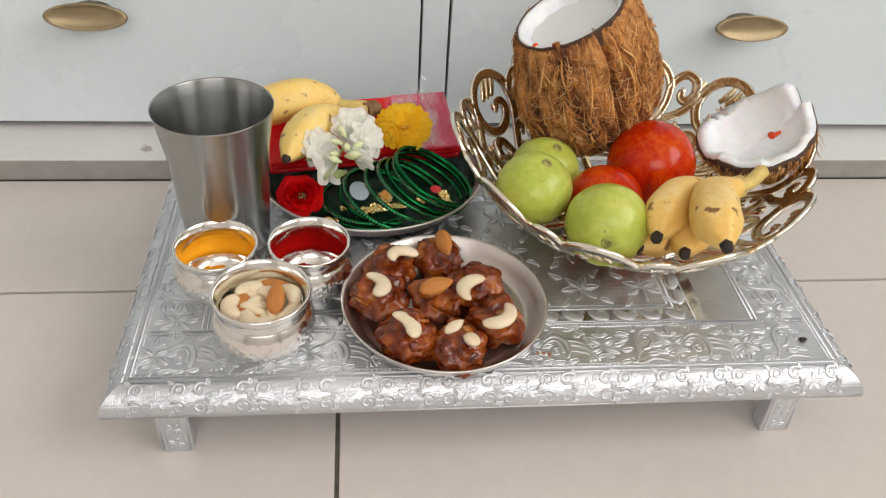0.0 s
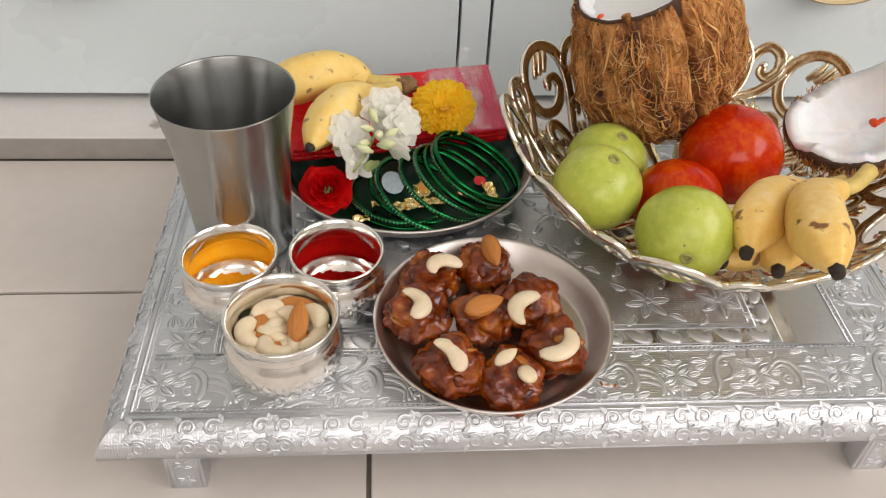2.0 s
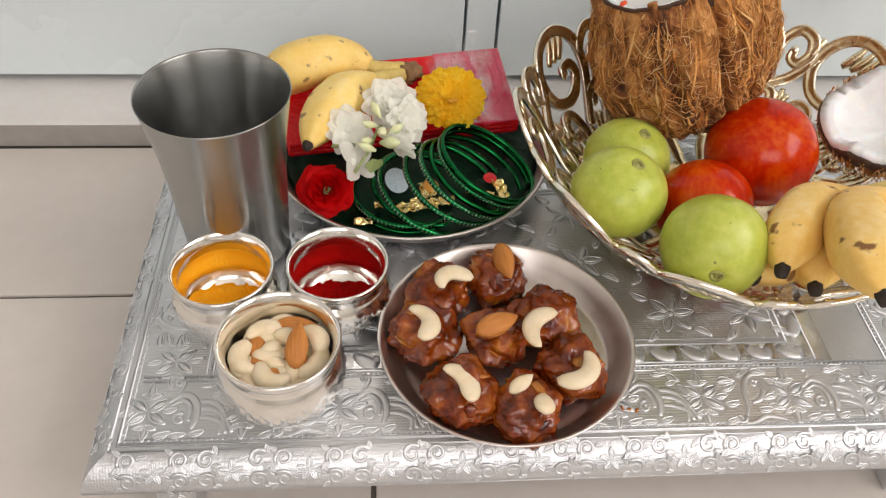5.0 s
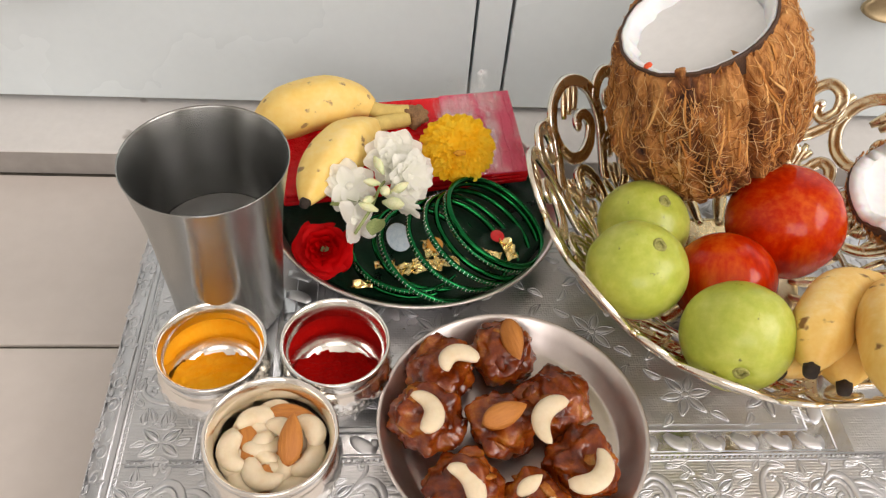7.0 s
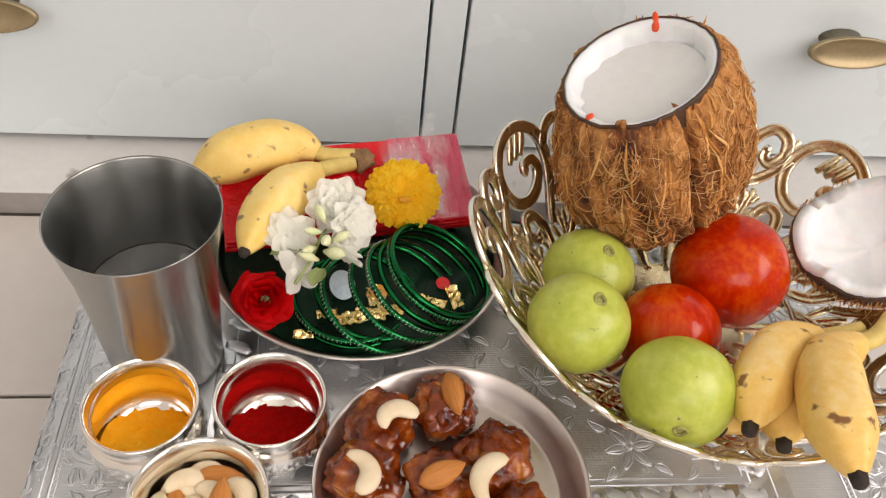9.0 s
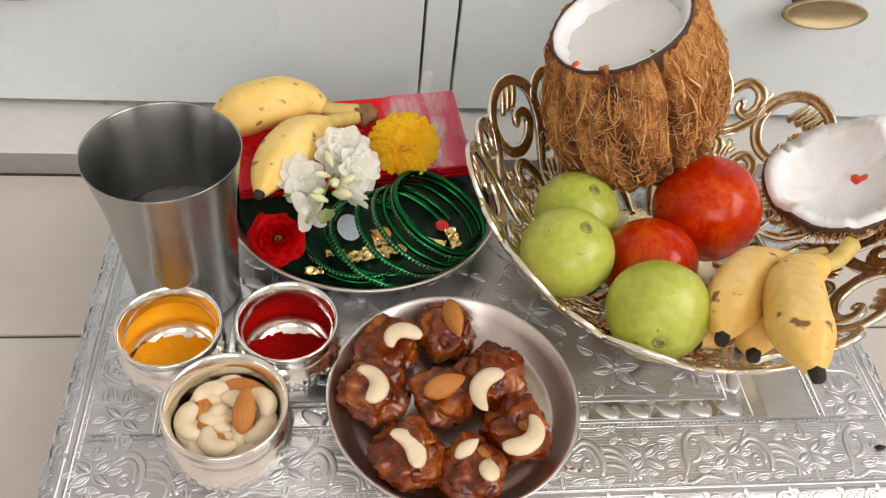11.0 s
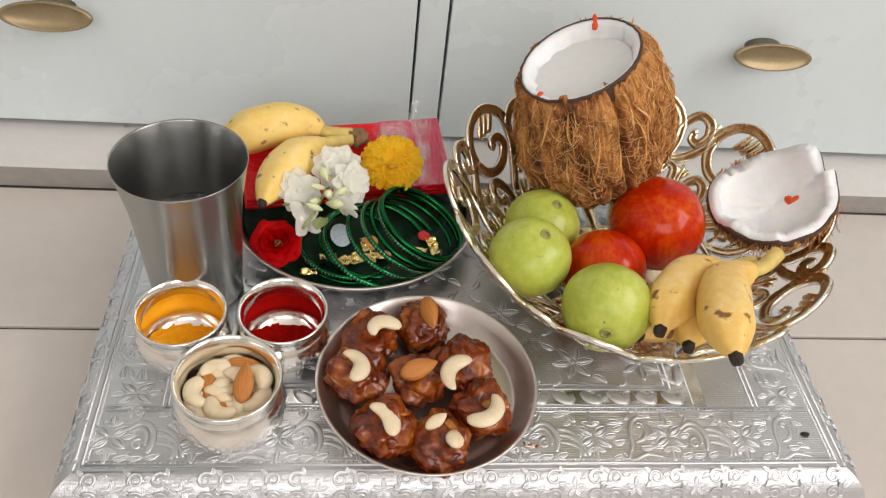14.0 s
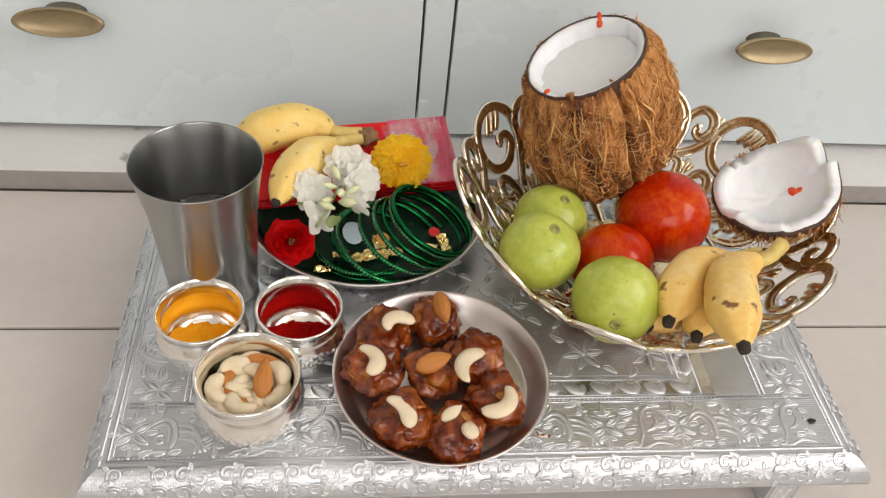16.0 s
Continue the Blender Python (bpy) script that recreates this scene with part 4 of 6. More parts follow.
solid("almond", almond_mesh(0.0258, 0.0064), M_ALMOND, pose(0.1545, 0.5435, 0.0945, 20, 0, 25), "whole brown almond pressed into a brown sweet", "nut", "nuts on the sweets")

def inside_pot(x, y, yaw, r, sweep_deg, room):
    """Moves a nut's centre inward until its whole curve lies within the pot's neck."""
    px, py = x - 0.0432, y - 0.5262
    for _ in range(60):
        far = 0.0
        for i in range(9):
            a = radians(yaw + sweep_deg * (i / 8 - 0.5))
            far = max(far, math.hypot(px + r * math.cos(a), py + r * math.sin(a)))
        if far <= room:
            break
        px, py = px * 0.95 - 0.0002 * math.cos(radians(yaw)), py * 0.95 - 0.0002 * math.sin(radians(yaw))
    return 0.0432 + px, 0.5262 + py


POTNUTS = [("c", 0.0305, 0.5235, 0.1000, 0.0078, 195, 190, (0, 0)), ("c", 0.0350, 0.5345, 0.1000, 0.0082, 100, 150, (0, 8)), ("c", 0.0425, 0.5265, 0.1005, 0.0100, 40, 140, (0, -8)),
           ("c", 0.0430, 0.5160, 0.1000, 0.0085, 235, 175, (6, 0)), ("c", 0.0555, 0.5235, 0.0985, 0.0088, -25, 170, (0, 10)), ("c", 0.0610, 0.5330, 0.1000, 0.0068, 40, 180, (0, -10)),
           ("c", 0.0630, 0.5240, 0.0985, 0.0070, -20, 160, (0, 12)), ("c", 0.0335, 0.5125, 0.0950, 0.0085, 250, 160, (0, 0)), ("c", 0.0530, 0.5110, 0.0945, 0.0085, -60, 160, (0, 0)),
           ("c", 0.0300, 0.5280, 0.0910, 0.0085, 160, 160, (0, 0)), ("c", 0.0440, 0.5260, 0.0900, 0.0085, 20, 160, (0, 0)), ("c", 0.0580, 0.5400, 0.0920, 0.0085, 60, 160, (0, 0)),
           ("a", 0.0505, 0.5420, 0.0985, 0.0250, -4, 0, (25, 0)), ("a", 0.0520, 0.5265, 0.1035, 0.0250, 86, 0, (0, -22)), ("a", 0.0385, 0.5270, 0.0940, 0.0240, 40, 0, (0, 0))]
for i, (kind, x, y, z, r, yaw, sw, (tx, ty)) in enumerate(POTNUTS):
    if kind == "c":
        x, y = inside_pot(x, y, yaw, r, sw, 0.0208)
        ob = solid("cashew", cashew_mesh(r * 0.98, sw, 0.0049, i), M_CASHEW, pose(x, y, z - 0.0030, tx, ty, yaw), "whole pale cashew in a silver pot", "nut", "nuts in the pot")
    else:
        ob = solid("almond", almond_mesh(r, 0.0058), M_ALMOND, pose(x, y, z - 0.0018, tx, ty, yaw), "whole brown almond in a silver pot", "nut", "nuts in the pot")
for i, ang in enumerate((70, 95, 120, 145, 170, 195, 220)):
    a = radians(ang)
    x, y = inside_pot(0.0432 + 0.0175 * math.cos(a), 0.5262 + 0.0175 * math.sin(a), ang + 60 * (i % 3) - 60, 0.0075, 170, 0.0212)
    solid("cashew", cashew_mesh(0.0075, 170, 0.0054, i), M_CASHEW, pose(x, y, 0.0905 + 0.0016 * (i % 2), 10 * (-1) ** i, -6, ang + 60 * (i % 3) - 60), "whole pale cashew in a silver pot", "nut", "nuts in the pot")
# the nuts under the heap's surface
for i, (x, y) in enumerate(((0.0285, 0.5360), (0.0365, 0.5440), (0.0280, 0.5220), (0.0560, 0.5160), (0.0420, 0.5080))):
    solid("almond", almond_mesh(0.0235), M_ALMOND, pose(x * 0.75 + 0.25 * 0.0432, y * 0.75 + 0.25 * 0.5262, 0.0925, 20, 0, 100 + 75 * i), "whole brown almond in a silver pot", "nut", "nuts in the pot")
for i in range(44):
    a = i * 2.4
    q = 0.001 + 0.0155 * ((i * 37) % 10) / 10
    px, py = inside_pot(0.0432 + q * math.cos(a), 0.5262 + q * math.sin(a), i * 70, 0.0078, 160, 0.0205)
    zz = TOP + 0.012 + 0.0055 * (i % 4) * (0.9 if q > 0.011 else 1.0)
    solid("cashew", cashew_mesh(0.0078, 160, 0.0048, i), M_CASHEW, pose(px, py, zz, 25 * math.sin(i), 15 * math.cos(i), i * 70), "whole pale cashew in a silver pot", "nut", "nuts in the pot")


# ---- openwork bowl ----
BX, BY = 0.307, 0.660
BOWL = [(0.0, 0.0075), (0.045, 0.0075), (0.062, 0.0105), (0.080, 0.018), (0.097, 0.031), (0.112, 0.0475), (0.124, 0.066), (0.131, 0.080), (0.135, 0.090)]


ARC = [0.0]
for (r0, z0), (r1, z1) in zip(BOWL, BOWL[1:]):
    ARC.append(ARC[-1] + math.hypot(r1 - r0, z1 - z0))


def bowl_point(theta, s, lift=0.0):
    """A point of the bowl: theta round it, s metres up its side from the middle."""
    s = max(0.0, s)
    for i in range(len(BOWL) - 1):
        if s <= ARC[i + 1] or i == len(BOWL) - 2:
            q = (s - ARC[i]) / (ARC[i + 1] - ARC[i])
            r = BOWL[i][0] + (BOWL[i + 1][0] - BOWL[i][0]) * q
            z = BOWL[i][1] + (BOWL[i + 1][1] - BOWL[i][1]) * q
            break
    front = max(0.0, -math.sin(theta)) ** 1.5
    z *= 1 - 0.32 * front * min(1, max(0, (r - 0.07) / 0.05))
    r *= 1 - 0.03 * front + 0.045 * max(0.0, math.cos(theta + 0.4)) ** 2 * min(1.0, r / 0.12)
    return Vector((r * math.cos(theta), r * math.sin(theta), z + lift))


def bowl_normal(theta, s):
    a, b, c = bowl_point(theta, s), bowl_point(theta + 0.02, s), bowl_point(theta, s + 0.002)
    return (b - a).cross(c - a).normalized()


STRAP = ((-1.0, -0.45), (-1.0, 0.35), (-0.80, 0.58), (-0.35, 0.34), (0.35, 0.34), (0.80, 0.58), (1.0, 0.35), (1.0, -0.45))
GILT = (False, False, True, True, True, False, False, False)


def strap(bm, t0, pts, width, thick=0.0030, per=6, ball=0.0, taper=0.45):
    """A flat strap, gilt on its hollow inner face, drawn in metres to the right and up from t0 as seen from within."""
    path = smooth_path(pts, per)
    m = len(path)
    places = [(t0 - u / 0.130, v) for u, v in path]
    pos = [bowl_point(*p) for p in places]
    nor = [bowl_normal(*p) for p in places]
    rings = []
    for i in range(m):
        d = (pos[min(i + 1, m - 1)] - pos[max(i - 1, 0)]).normalized()
        side = d.cross(nor[i]).normalized()
        q = i / (m - 1)
        w = width * (taper + (1 - taper) * math.sin(math.pi * (0.10 + 0.80 * q)))
        rings.append([bm.verts.new(pos[i] + side * (a * w) + nor[i] * (-b * thick)) for a, b in STRAP])
    k = len(STRAP)
    for a, b in zip(rings, rings[1:]):
        for j in range(k):
            f = bm.faces.new((a[j], a[(j + 1) % k], b[(j + 1) % k], b[j]))
            f.smooth = True
            f.material_index = 1 if GILT[j] else 0
    bm.faces.new(rings[0][::-1])
    bm.faces.new(rings[-1])
    if ball:
        s = bmesh.new()
        bmesh.ops.create_icosphere(s, subdivisions=2, radius=ball)
        for v in s.verts:
            v.co -= nor[-1] * (v.co.dot(nor[-1]) * 0.45)
        merge(bm, smooth(s), Matrix.Translation(pos[-1]))
    return bm


def drop(bm, t0, u0, v0, u1, v1, r, bend=0.0):
    """A tapering leaf finger on the bowl's side, round at its end."""
    pts, rad = [], []
    for i in range(8):
        q = i / 7
        sway = bend * math.sin(math.pi * q)
        pts.append(bowl_point(t0 - (u0 + (u1 - u0) * q + sway) / 0.130, v0 + (v1 - v0) * q))
        rad.append(r * (0.40 + 0.75 * math.sin(math.pi * (0.08 + 0.76 * q ** 1.2))))
    n0 = len(bm.faces)
    sweep(bm, pts, rad, 8, bowl_normal(t0 - u0 / 0.130, v0), 0.55)
    bm.faces.ensure_lookup_table()
    for f in bm.faces[n0:]:
        f.material_index = 1


def openwork_bowl():
    b = thing("fruit_bowl", pose(BX, BY, TOP + 0.0003), "openwork gilt metal bowl with silvery outer scrolls, heaped with fruit", "bowl")

    def piece(name, bm):
        ob = part(name, bm, M_PALEGOLD, b)
        ob.data.materials.append(M_GOLD)
        return ob
    foot = lathe([(0, 0.0035), (0.040, 0.0035), (0.041, 0.0), (0.046, 0.0), (0.047, 0.003), (0.047, 0.006), (0.046, 0.0072), (0.042, 0.0076), (0, 0.0076)], 72)
    for f in foot.faces:
        f.material_index = 1 if f.calc_center_median().z > 0.0065 else 0
    piece("base", foot)
    count = 10
    for k in range(count):
        t = radians(248.5) + 2 * math.pi * k / count
        sc = bmesh.new()
        strap(sc, t, [(0.0060, 0.0960), (0.0160, 0.1080), (0.0250, 0.1235), (0.0275, 0.1379), (0.0245, 0.1523), (0.0140, 0.1631), (0.0000, 0.1676), (-0.0140, 0.1631), (-0.0235, 0.1514), (-0.0255, 0.1370), (-0.0180, 0.1240), (-0.0040, 0.1190), (0.0100, 0.1230), (0.0165, 0.1330), (0.0125, 0.1410), (0.0050, 0.1406), (0.0035, 0.1357)], 0.0042, ball=0.0032, taper=0.6)
        piece("loop_scroll", sc)
        sc = bmesh.new()
        strap(sc, t, [(0.0265, 0.1433), (0.0310, 0.1541), (0.0385, 0.1600), (0.0475, 0.1563), (0.0505, 0.1460), (0.0450, 0.1379), (0.0385, 0.1401), (0.0385, 0.1460)], 0.0044, ball=0.0032, taper=0.6)
        piece("rim_scroll", sc)
        sc = bmesh.new()
        strap(sc, t, [(0.0560, 0.1460), (0.0500, 0.1352), (0.0410, 0.1253), (0.0300, 0.1190), (0.0220, 0.1160)], 0.0040, taper=0.55)
        drop(sc, t, 0.0525, 0.1405, 0.0545, 0.1590, 0.0026, -0.002)
        piece("link_scroll", sc)
        sc = bmesh.new()
        strap(sc, t, [(-0.036, 0.076), (-0.026, 0.080), (-0.0115, 0.088), (-0.0060, 0.100), (-0.0110, 0.1105), (-0.0210, 0.1120), (-0.0265, 0.1040), (-0.0225, 0.0970), (-0.0165, 0.0985)], 0.0042, ball=0.0032)
        piece("lower_scroll", sc)
        sc = bmesh.new()
        strap(sc, t, [(-0.002, 0.075), (0.010, 0.081), (0.0270, 0.089), (0.0370, 0.101), (0.0360, 0.1130), (0.0280, 0.1150), (0.0250, 0.1080)], 0.0040, ball=0.0030)
        piece("lower_scroll", sc)
        lf = bmesh.new()
        for u1, bend in ((-0.0085, 0.001), (-0.0020, 0.001), (0.0045, 0.0005)):
            drop(lf, t, u1 + 0.0075, 0.1640, u1, 0.1470, 0.0028, bend)
        tagged(piece("leaf_spray", lf), kind="stuff")
        lf = bmesh.new()
        for u0, v0, u1, v1, r, bend in ((0.0440, 0.080, 0.0440, 0.1190, 0.0024, 0.0), (0.0440, 0.098, 0.0345, 0.1060, 0.0026, -0.001), (0.0440, 0.098, 0.0535, 0.1060, 0.0026, 0.001), (0.0440, 0.088, 0.0330, 0.0945, 0.0028, -0.001), (0.0440, 0.088, 0.0550, 0.0945, 0.0028, 0.001), (0.0440, 0.106, 0.0380, 0.1160, 0.0023, 0.0), (0.0440, 0.106, 0.0500, 0.1160, 0.0023, 0.0)):
            drop(lf, t, u0, v0, u1, v1, r, bend)
        tagged(piece("palmette", lf), kind="stuff")
        lf = bmesh.new()
        for u0, v0, u1, v1 in ((-0.0180, 0.0850, -0.0165, 0.1000), (-0.0140, 0.0870, -0.0120, 0.1010), (0.0160, 0.0840, 0.0270, 0.1010), (0.0120, 0.0830, 0.0200, 0.1030), (0.0060, 0.0800, 0.0040, 0.0960)):
            drop(lf, t, u0, v0, u1, v1, 0.0024)
        tagged(piece("leaf_spray", lf), kind="stuff")
    for k in range(2 * count):
        lf = bmesh.new()
        drop(lf, 2 * math.pi * (k + 0.3) / (2 * count), 0.0, 0.040, 0.003 * (-1) ** k, 0.073, 0.0042)
        piece("base_leaf", lf)
    rim = bmesh.new()
    sweep(rim, [bowl_point(2 * math.pi * i / 90, 0.075) for i in range(90)], 0.0022, 8, closed=True)
    piece("lower_ring", rim)
    return b


openwork_bowl()


# ---- coconuts ----
def strands(bm, count, point, flow, length, thick, rnd, lift=0.0012, curl_amt=1.0):
    """Loose fibres that lie on a body: point(rnd) gives a place and the outward way, flow the way along it."""
    for _ in range(count):
        p, nrm = point(rnd)
        d = flow(p, nrm)
        d = (d + Vector((rnd.gauss(0, 0.35), rnd.gauss(0, 0.35), rnd.gauss(0, 0.25))) * curl_amt).normalized()
        L = length * rnd.uniform(0.4, 1.5)
        pts = []
        bend = Vector((rnd.gauss(0, 1), rnd.gauss(0, 1), rnd.gauss(0, 1))) * 0.5 * curl_amt
        q = p + nrm * 0.0002
        steps = 6
        for i in range(steps):
            pts.append(q.copy())
            d2 = (d + bend * (i / steps)).normalized()
            d2 = (d2 - nrm * d2.dot(nrm) * 0.85).normalized()
            q = q + d2 * (L / steps) + nrm * (lift * math.sin(math.pi * i / steps) * rnd.uniform(-0.3, 1.0))
        r = thick * rnd.uniform(0.5, 1.4)
        sweep(bm, pts, [r * (1 - 0.6 * i / steps) for i in range(steps)], 3)


def whole_coconut(m):
    """A husked coconut with its top struck off, filled with pale water."""
    c = thing("coconut", m, "brown fibrous coconut with its top cut open, white flesh inside", "coconut")
    R, H0 = 0.0556, -0.0615

    def radius(z, a):
        q = z / 0.073 if z > 0 else z / 0.0630
        base = R * math.sqrt(max(0.0, 1 - abs(q) ** 2.5))
        ridge = 0.0012 * math.cos(3 * a + 0.6) + 0.0020 * noise.fractal(Vector((math.cos(a) * 2.4, math.sin(a) * 2.4, z * 18)), 1.0, 2.0, 3) + 0.0032 * noise.fractal(Vector((math.cos(a) * 6, math.sin(a) * 6, z * 60 + 4)), 1.0, 2.0, 3) + 0.0022 * noise.fractal(Vector((math.cos(a) * 9, math.sin(a) * 9, z * 70)), 1.0, 2.0, 4) + 0.0011 * noise.turbulence(Vector((math.cos(a) * 22, math.sin(a) * 22, z * 190)), 3, True)
        groove = -0.0075 * math.exp(-((math.sin((a - 4.98) / 2) * 2) / 0.045) ** 2) - 0.0025 * math.exp(-((math.sin((a - 4.42) / 2) * 2) / 0.06) ** 2)
        return max(0.0, base + (ridge + groove) * min(1, base / 0.03))

    bm = bmesh.new()
    n, rows = 260, 100
    ring = []
    for i in range(rows + 1):
        z = H0 + (0.0500 - H0) * (i / rows) ** 1.15
        row = []
        for j in range(n):
            a = 2 * math.pi * j / n
            r = radius(z, a)
            row.append(bm.verts.new((r * math.cos(a), r * math.sin(a), z)))
        ring.append(row)
    for a, b in zip(ring, ring[1:]):
        for j in range(n):
            bm.faces.new((a[j], a[(j + 1) % n], b[(j + 1) % n], b[j]))
    lip = [bm.verts.new((0.0432 * math.cos(2 * math.pi * j / n), 0.0432 * math.sin(2 * math.pi * j / n), 0.0498)) for j in range(n)]
    for j in range(n):
        bm.faces.new((ring[-1][j], ring[-1][(j + 1) % n], lip[(j + 1) % n], lip[j]))
    bmesh.ops.remove_doubles(bm, verts=bm.verts, dist=1e-5)
    part("husk", smooth(bm), M_HUSK, c)
    ro = 0.0436

    def jag(a, i):
        return 0.0009 * noise.fractal(Vector((math.cos(a) * 5, math.sin(a) * 5, 3.0)), 1.0, 2.0, 3)

    def torn(a, i):
        return jag(a, i) + (0.0034 * noise.fractal(Vector((math.cos(a) * 3, math.sin(a) * 3, 8.0)), 1.0, 2.0, 3) * (0.4, 0.8, 1.0)[i - 3] if 3 <= i <= 5 else 0.0)
    part("shell", lathe([(0.0438, 0.038), (0.0437, 0.0490), (0.0443, 0.0503), (0.0441, 0.0513), (ro + 0.0004, 0.0517), (ro - 0.0008, 0.0519), (ro - 0.0012, 0.047), (ro - 0.0010, 0.038)], 90, jag), M_SHELL, c, "dark shell edge")
    part("flesh", lathe([(ro - 0.0012, 0.040), (ro - 0.0010, 0.0512), (ro - 0.0024, 0.0515), (ro - 0.0052, 0.0485), (ro - 0.0068, 0.0440), (ro - 0.0078, 0.0405), (0.0300, 0.036), (0.030, 0.022), (0.0, 0.018)], 90, torn), M_FLESH, c, "wet white flesh")
    flap = bmesh.new()
    bmesh.ops.create_icosphere(flap, subdivisions=4, radius=1)
    for v in flap.verts:
        d = v.co.normalized()
        k = 1 / max(abs(d.x), abs(d.y), abs(d.z)) ** 0.75
        v.co = Vector((d.x * 0.0020, d.y * 0.0026, d.z * 0.0032)) * (k * (1 + 0.25 * noise.fractal(d * 2.2, 1.0, 2.0, 3)))
    bmesh.ops.transform(flap, matrix=Matrix.Rotation(4.26, 4, "Z") @ Matrix.Translation((0.0432, 0, 0.0518)), verts=flap.verts)
    part("husk_flap", smooth(flap), M_HUSK, c, "scrap of husk caught on the rim")
    part("water", lathe([(0, 0.0405), (0.025, 0.0405), (0.0357, 0.0405)], 64), M_WATER, c, "still cloudy water")
    rnd = random.Random(7)

    def fibre(bm, length, thick, lift, wander, flat=1.0):
        """One fibre that wanders down the husk, held to it."""
        a, z = rnd.uniform(0, 2 * math.pi), rnd.uniform(-0.056, 0.0505)
        head = rnd.gauss(0, wander)
        turn = rnd.gauss(0, wander * 1.6)
        steps = 7
        L = length * rnd.uniform(0.4, 1.6)
        up = rnd.uniform(0.0, lift)
        pts = []
        for i in range(steps):
            q = i / (steps - 1)
            z = max(-0.0595, min(0.0510, z - math.cos(head) * L / steps))
            a += math.sin(head) * L / steps / 0.055
            head += turn / steps + rnd.gauss(0, wander * 0.25)
            r = radius(z, a) + 0.0003 + up * math.sin(math.pi * q) * (0.4 + 0.6 * math.sin(7 * q + a))
            pts.append((r * math.cos(a), r * math.sin(a), z))
        sweep(bm, pts, [thick * (0.35 + 0.75 * math.sin(math.pi * i / (steps - 1))) for i in range(steps)], 3 if flat == 1.0 else 5, (math.cos(a), math.sin(a), 0.2), flat)
    bm = bmesh.new()
    for _ in range(260):
        fibre(bm, 0.026, 0.0009, 0.0006, 0.20, 0.35)
    tagged(part("husk_flake", bm, M_FIBRE, c, "flat flake of brown husk"), kind="stuff")
    bm = bmesh.new()
    for _ in range(2300):
        fibre(bm, 0.014, 0.00020, 0.0012, 0.75)
    tagged(part("matted_fibre", bm, M_FIBRE, c, "matted brown fibre"), kind="stuff")
    bm = bmesh.new()
    for _ in range(420):
        fibre(bm, 0.015, 0.00018, 0.0036, 1.2)
    for _ in range(60):
        fibre(bm, 0.030, 0.00026, 0.0060, 0.5)
    tagged(part("loose_fibre", bm, M_FIBRE_PALE, c, "loose pale fibre"), kind="stuff")
    # combed locks of fibre, each several strands that run together
    bm = bmesh.new()
    for _ in range(80):
        a0, z0 = rnd.uniform(0, 2 * math.pi), rnd.uniform(-0.050, 0.0495)
        head0, turn = rnd.gauss(0, 0.35), rnd.gauss(0, 0.9)
        up0, L0 = rnd.uniform(0.0005, 0.0035), rnd.uniform(0.014, 0.030)
        for _ in range(6):
            a, z, head = a0 + rnd.gauss(0, 0.018), z0 + rnd.gauss(0, 0.0015), head0 + rnd.gauss(0, 0.10)
            L, up = L0 * rnd.uniform(0.7, 1.15), up0 * rnd.uniform(0.5, 1.3)
            pts = []
            for i in range(8):
                q = i / 7
                z = max(-0.0595, min(0.0510, z - math.cos(head) * L / 8))
                a += math.sin(head) * L / 8 / 0.055
                head += turn / 8 + rnd.gauss(0, 0.12)
                r = radius(z, a) + 0.0004 + up * math.sin(math.pi * q)
                pts.append((r * math.cos(a), r * math.sin(a), z))
            sweep(bm, pts, [0.00030 * (0.35 + 0.75 * math.sin(math.pi * i / 7)) for i in range(8)], 3)
    tagged(part("fibre_lock", bm, M_FIBRE, c, "combed tan lock of fibre"), kind="stuff")
    # ragged tufts along the cut edge
    bm = bmesh.new()
    for _ in range(50):
        a = rnd.uniform(0, 2 * math.pi)
        r = radius(0.049, a)
        e = rnd.uniform(0.001, 0.0038) * (1.8 if rnd.random() < 0.08 else 1.0)
        g = rnd.gauss(0, 0.06)
        sweep(bm, [(r * math.cos(a), r * math.sin(a), 0.046), ((r + 0.0008) * math.cos(a + g / 2), (r + 0.0008) * math.sin(a + g / 2), 0.049), ((r + rnd.uniform(-0.002, 0.003)) * math.cos(a + g), (r + 0.001) * math.sin(a + g), 0.048 + e)], [0.0007, 0.0005, 0.0002], 4)
    tagged(part("husk_tuft", bm, M_FIBRE, c, "ragged brown tuft"), kind="stuff")
    for a, q, z, run in ((radians(-146), 0.0036, 0.0512, 1.5), (radians(62), 0.0034, 0.0498, 2.6)):
        bl = blob(0.0021, 3, (run, 1.0, 0.5), 0.0011, 400, a)
        bmesh.ops.transform(bl, matrix=Matrix.Rotation(a, 4, "Z") @ Matrix.Translation((ro - q, 0, z)) @ Matrix.Rotation(radians(-38 if run > 2 else 0), 4, "Y"), verts=bl.verts)
        part("vermilion_mark", bl, M_POWDER_RED, c, "orange-red powder mark")
    # the cut runs aslant: the upper part leans over to it
    lean = Matrix.Translation((0.0040, -0.0030, 0.0535)) @ Matrix.Rotation(radians(-4), 4, "Y") @ Matrix.Rotation(radians(5), 4, "X") @ Matrix.Scale(0.972, 4) @ Matrix.Translation((0, 0, -0.051))
    for ob in c.children:
        for v in ob.data.vertices:
            q = min(1.0, max(0.0, (v.co.z + 0.010) / 0.055))
            v.co = v.co.lerp(lean @ v.co, q * q * (3 - 2 * q))
    return c


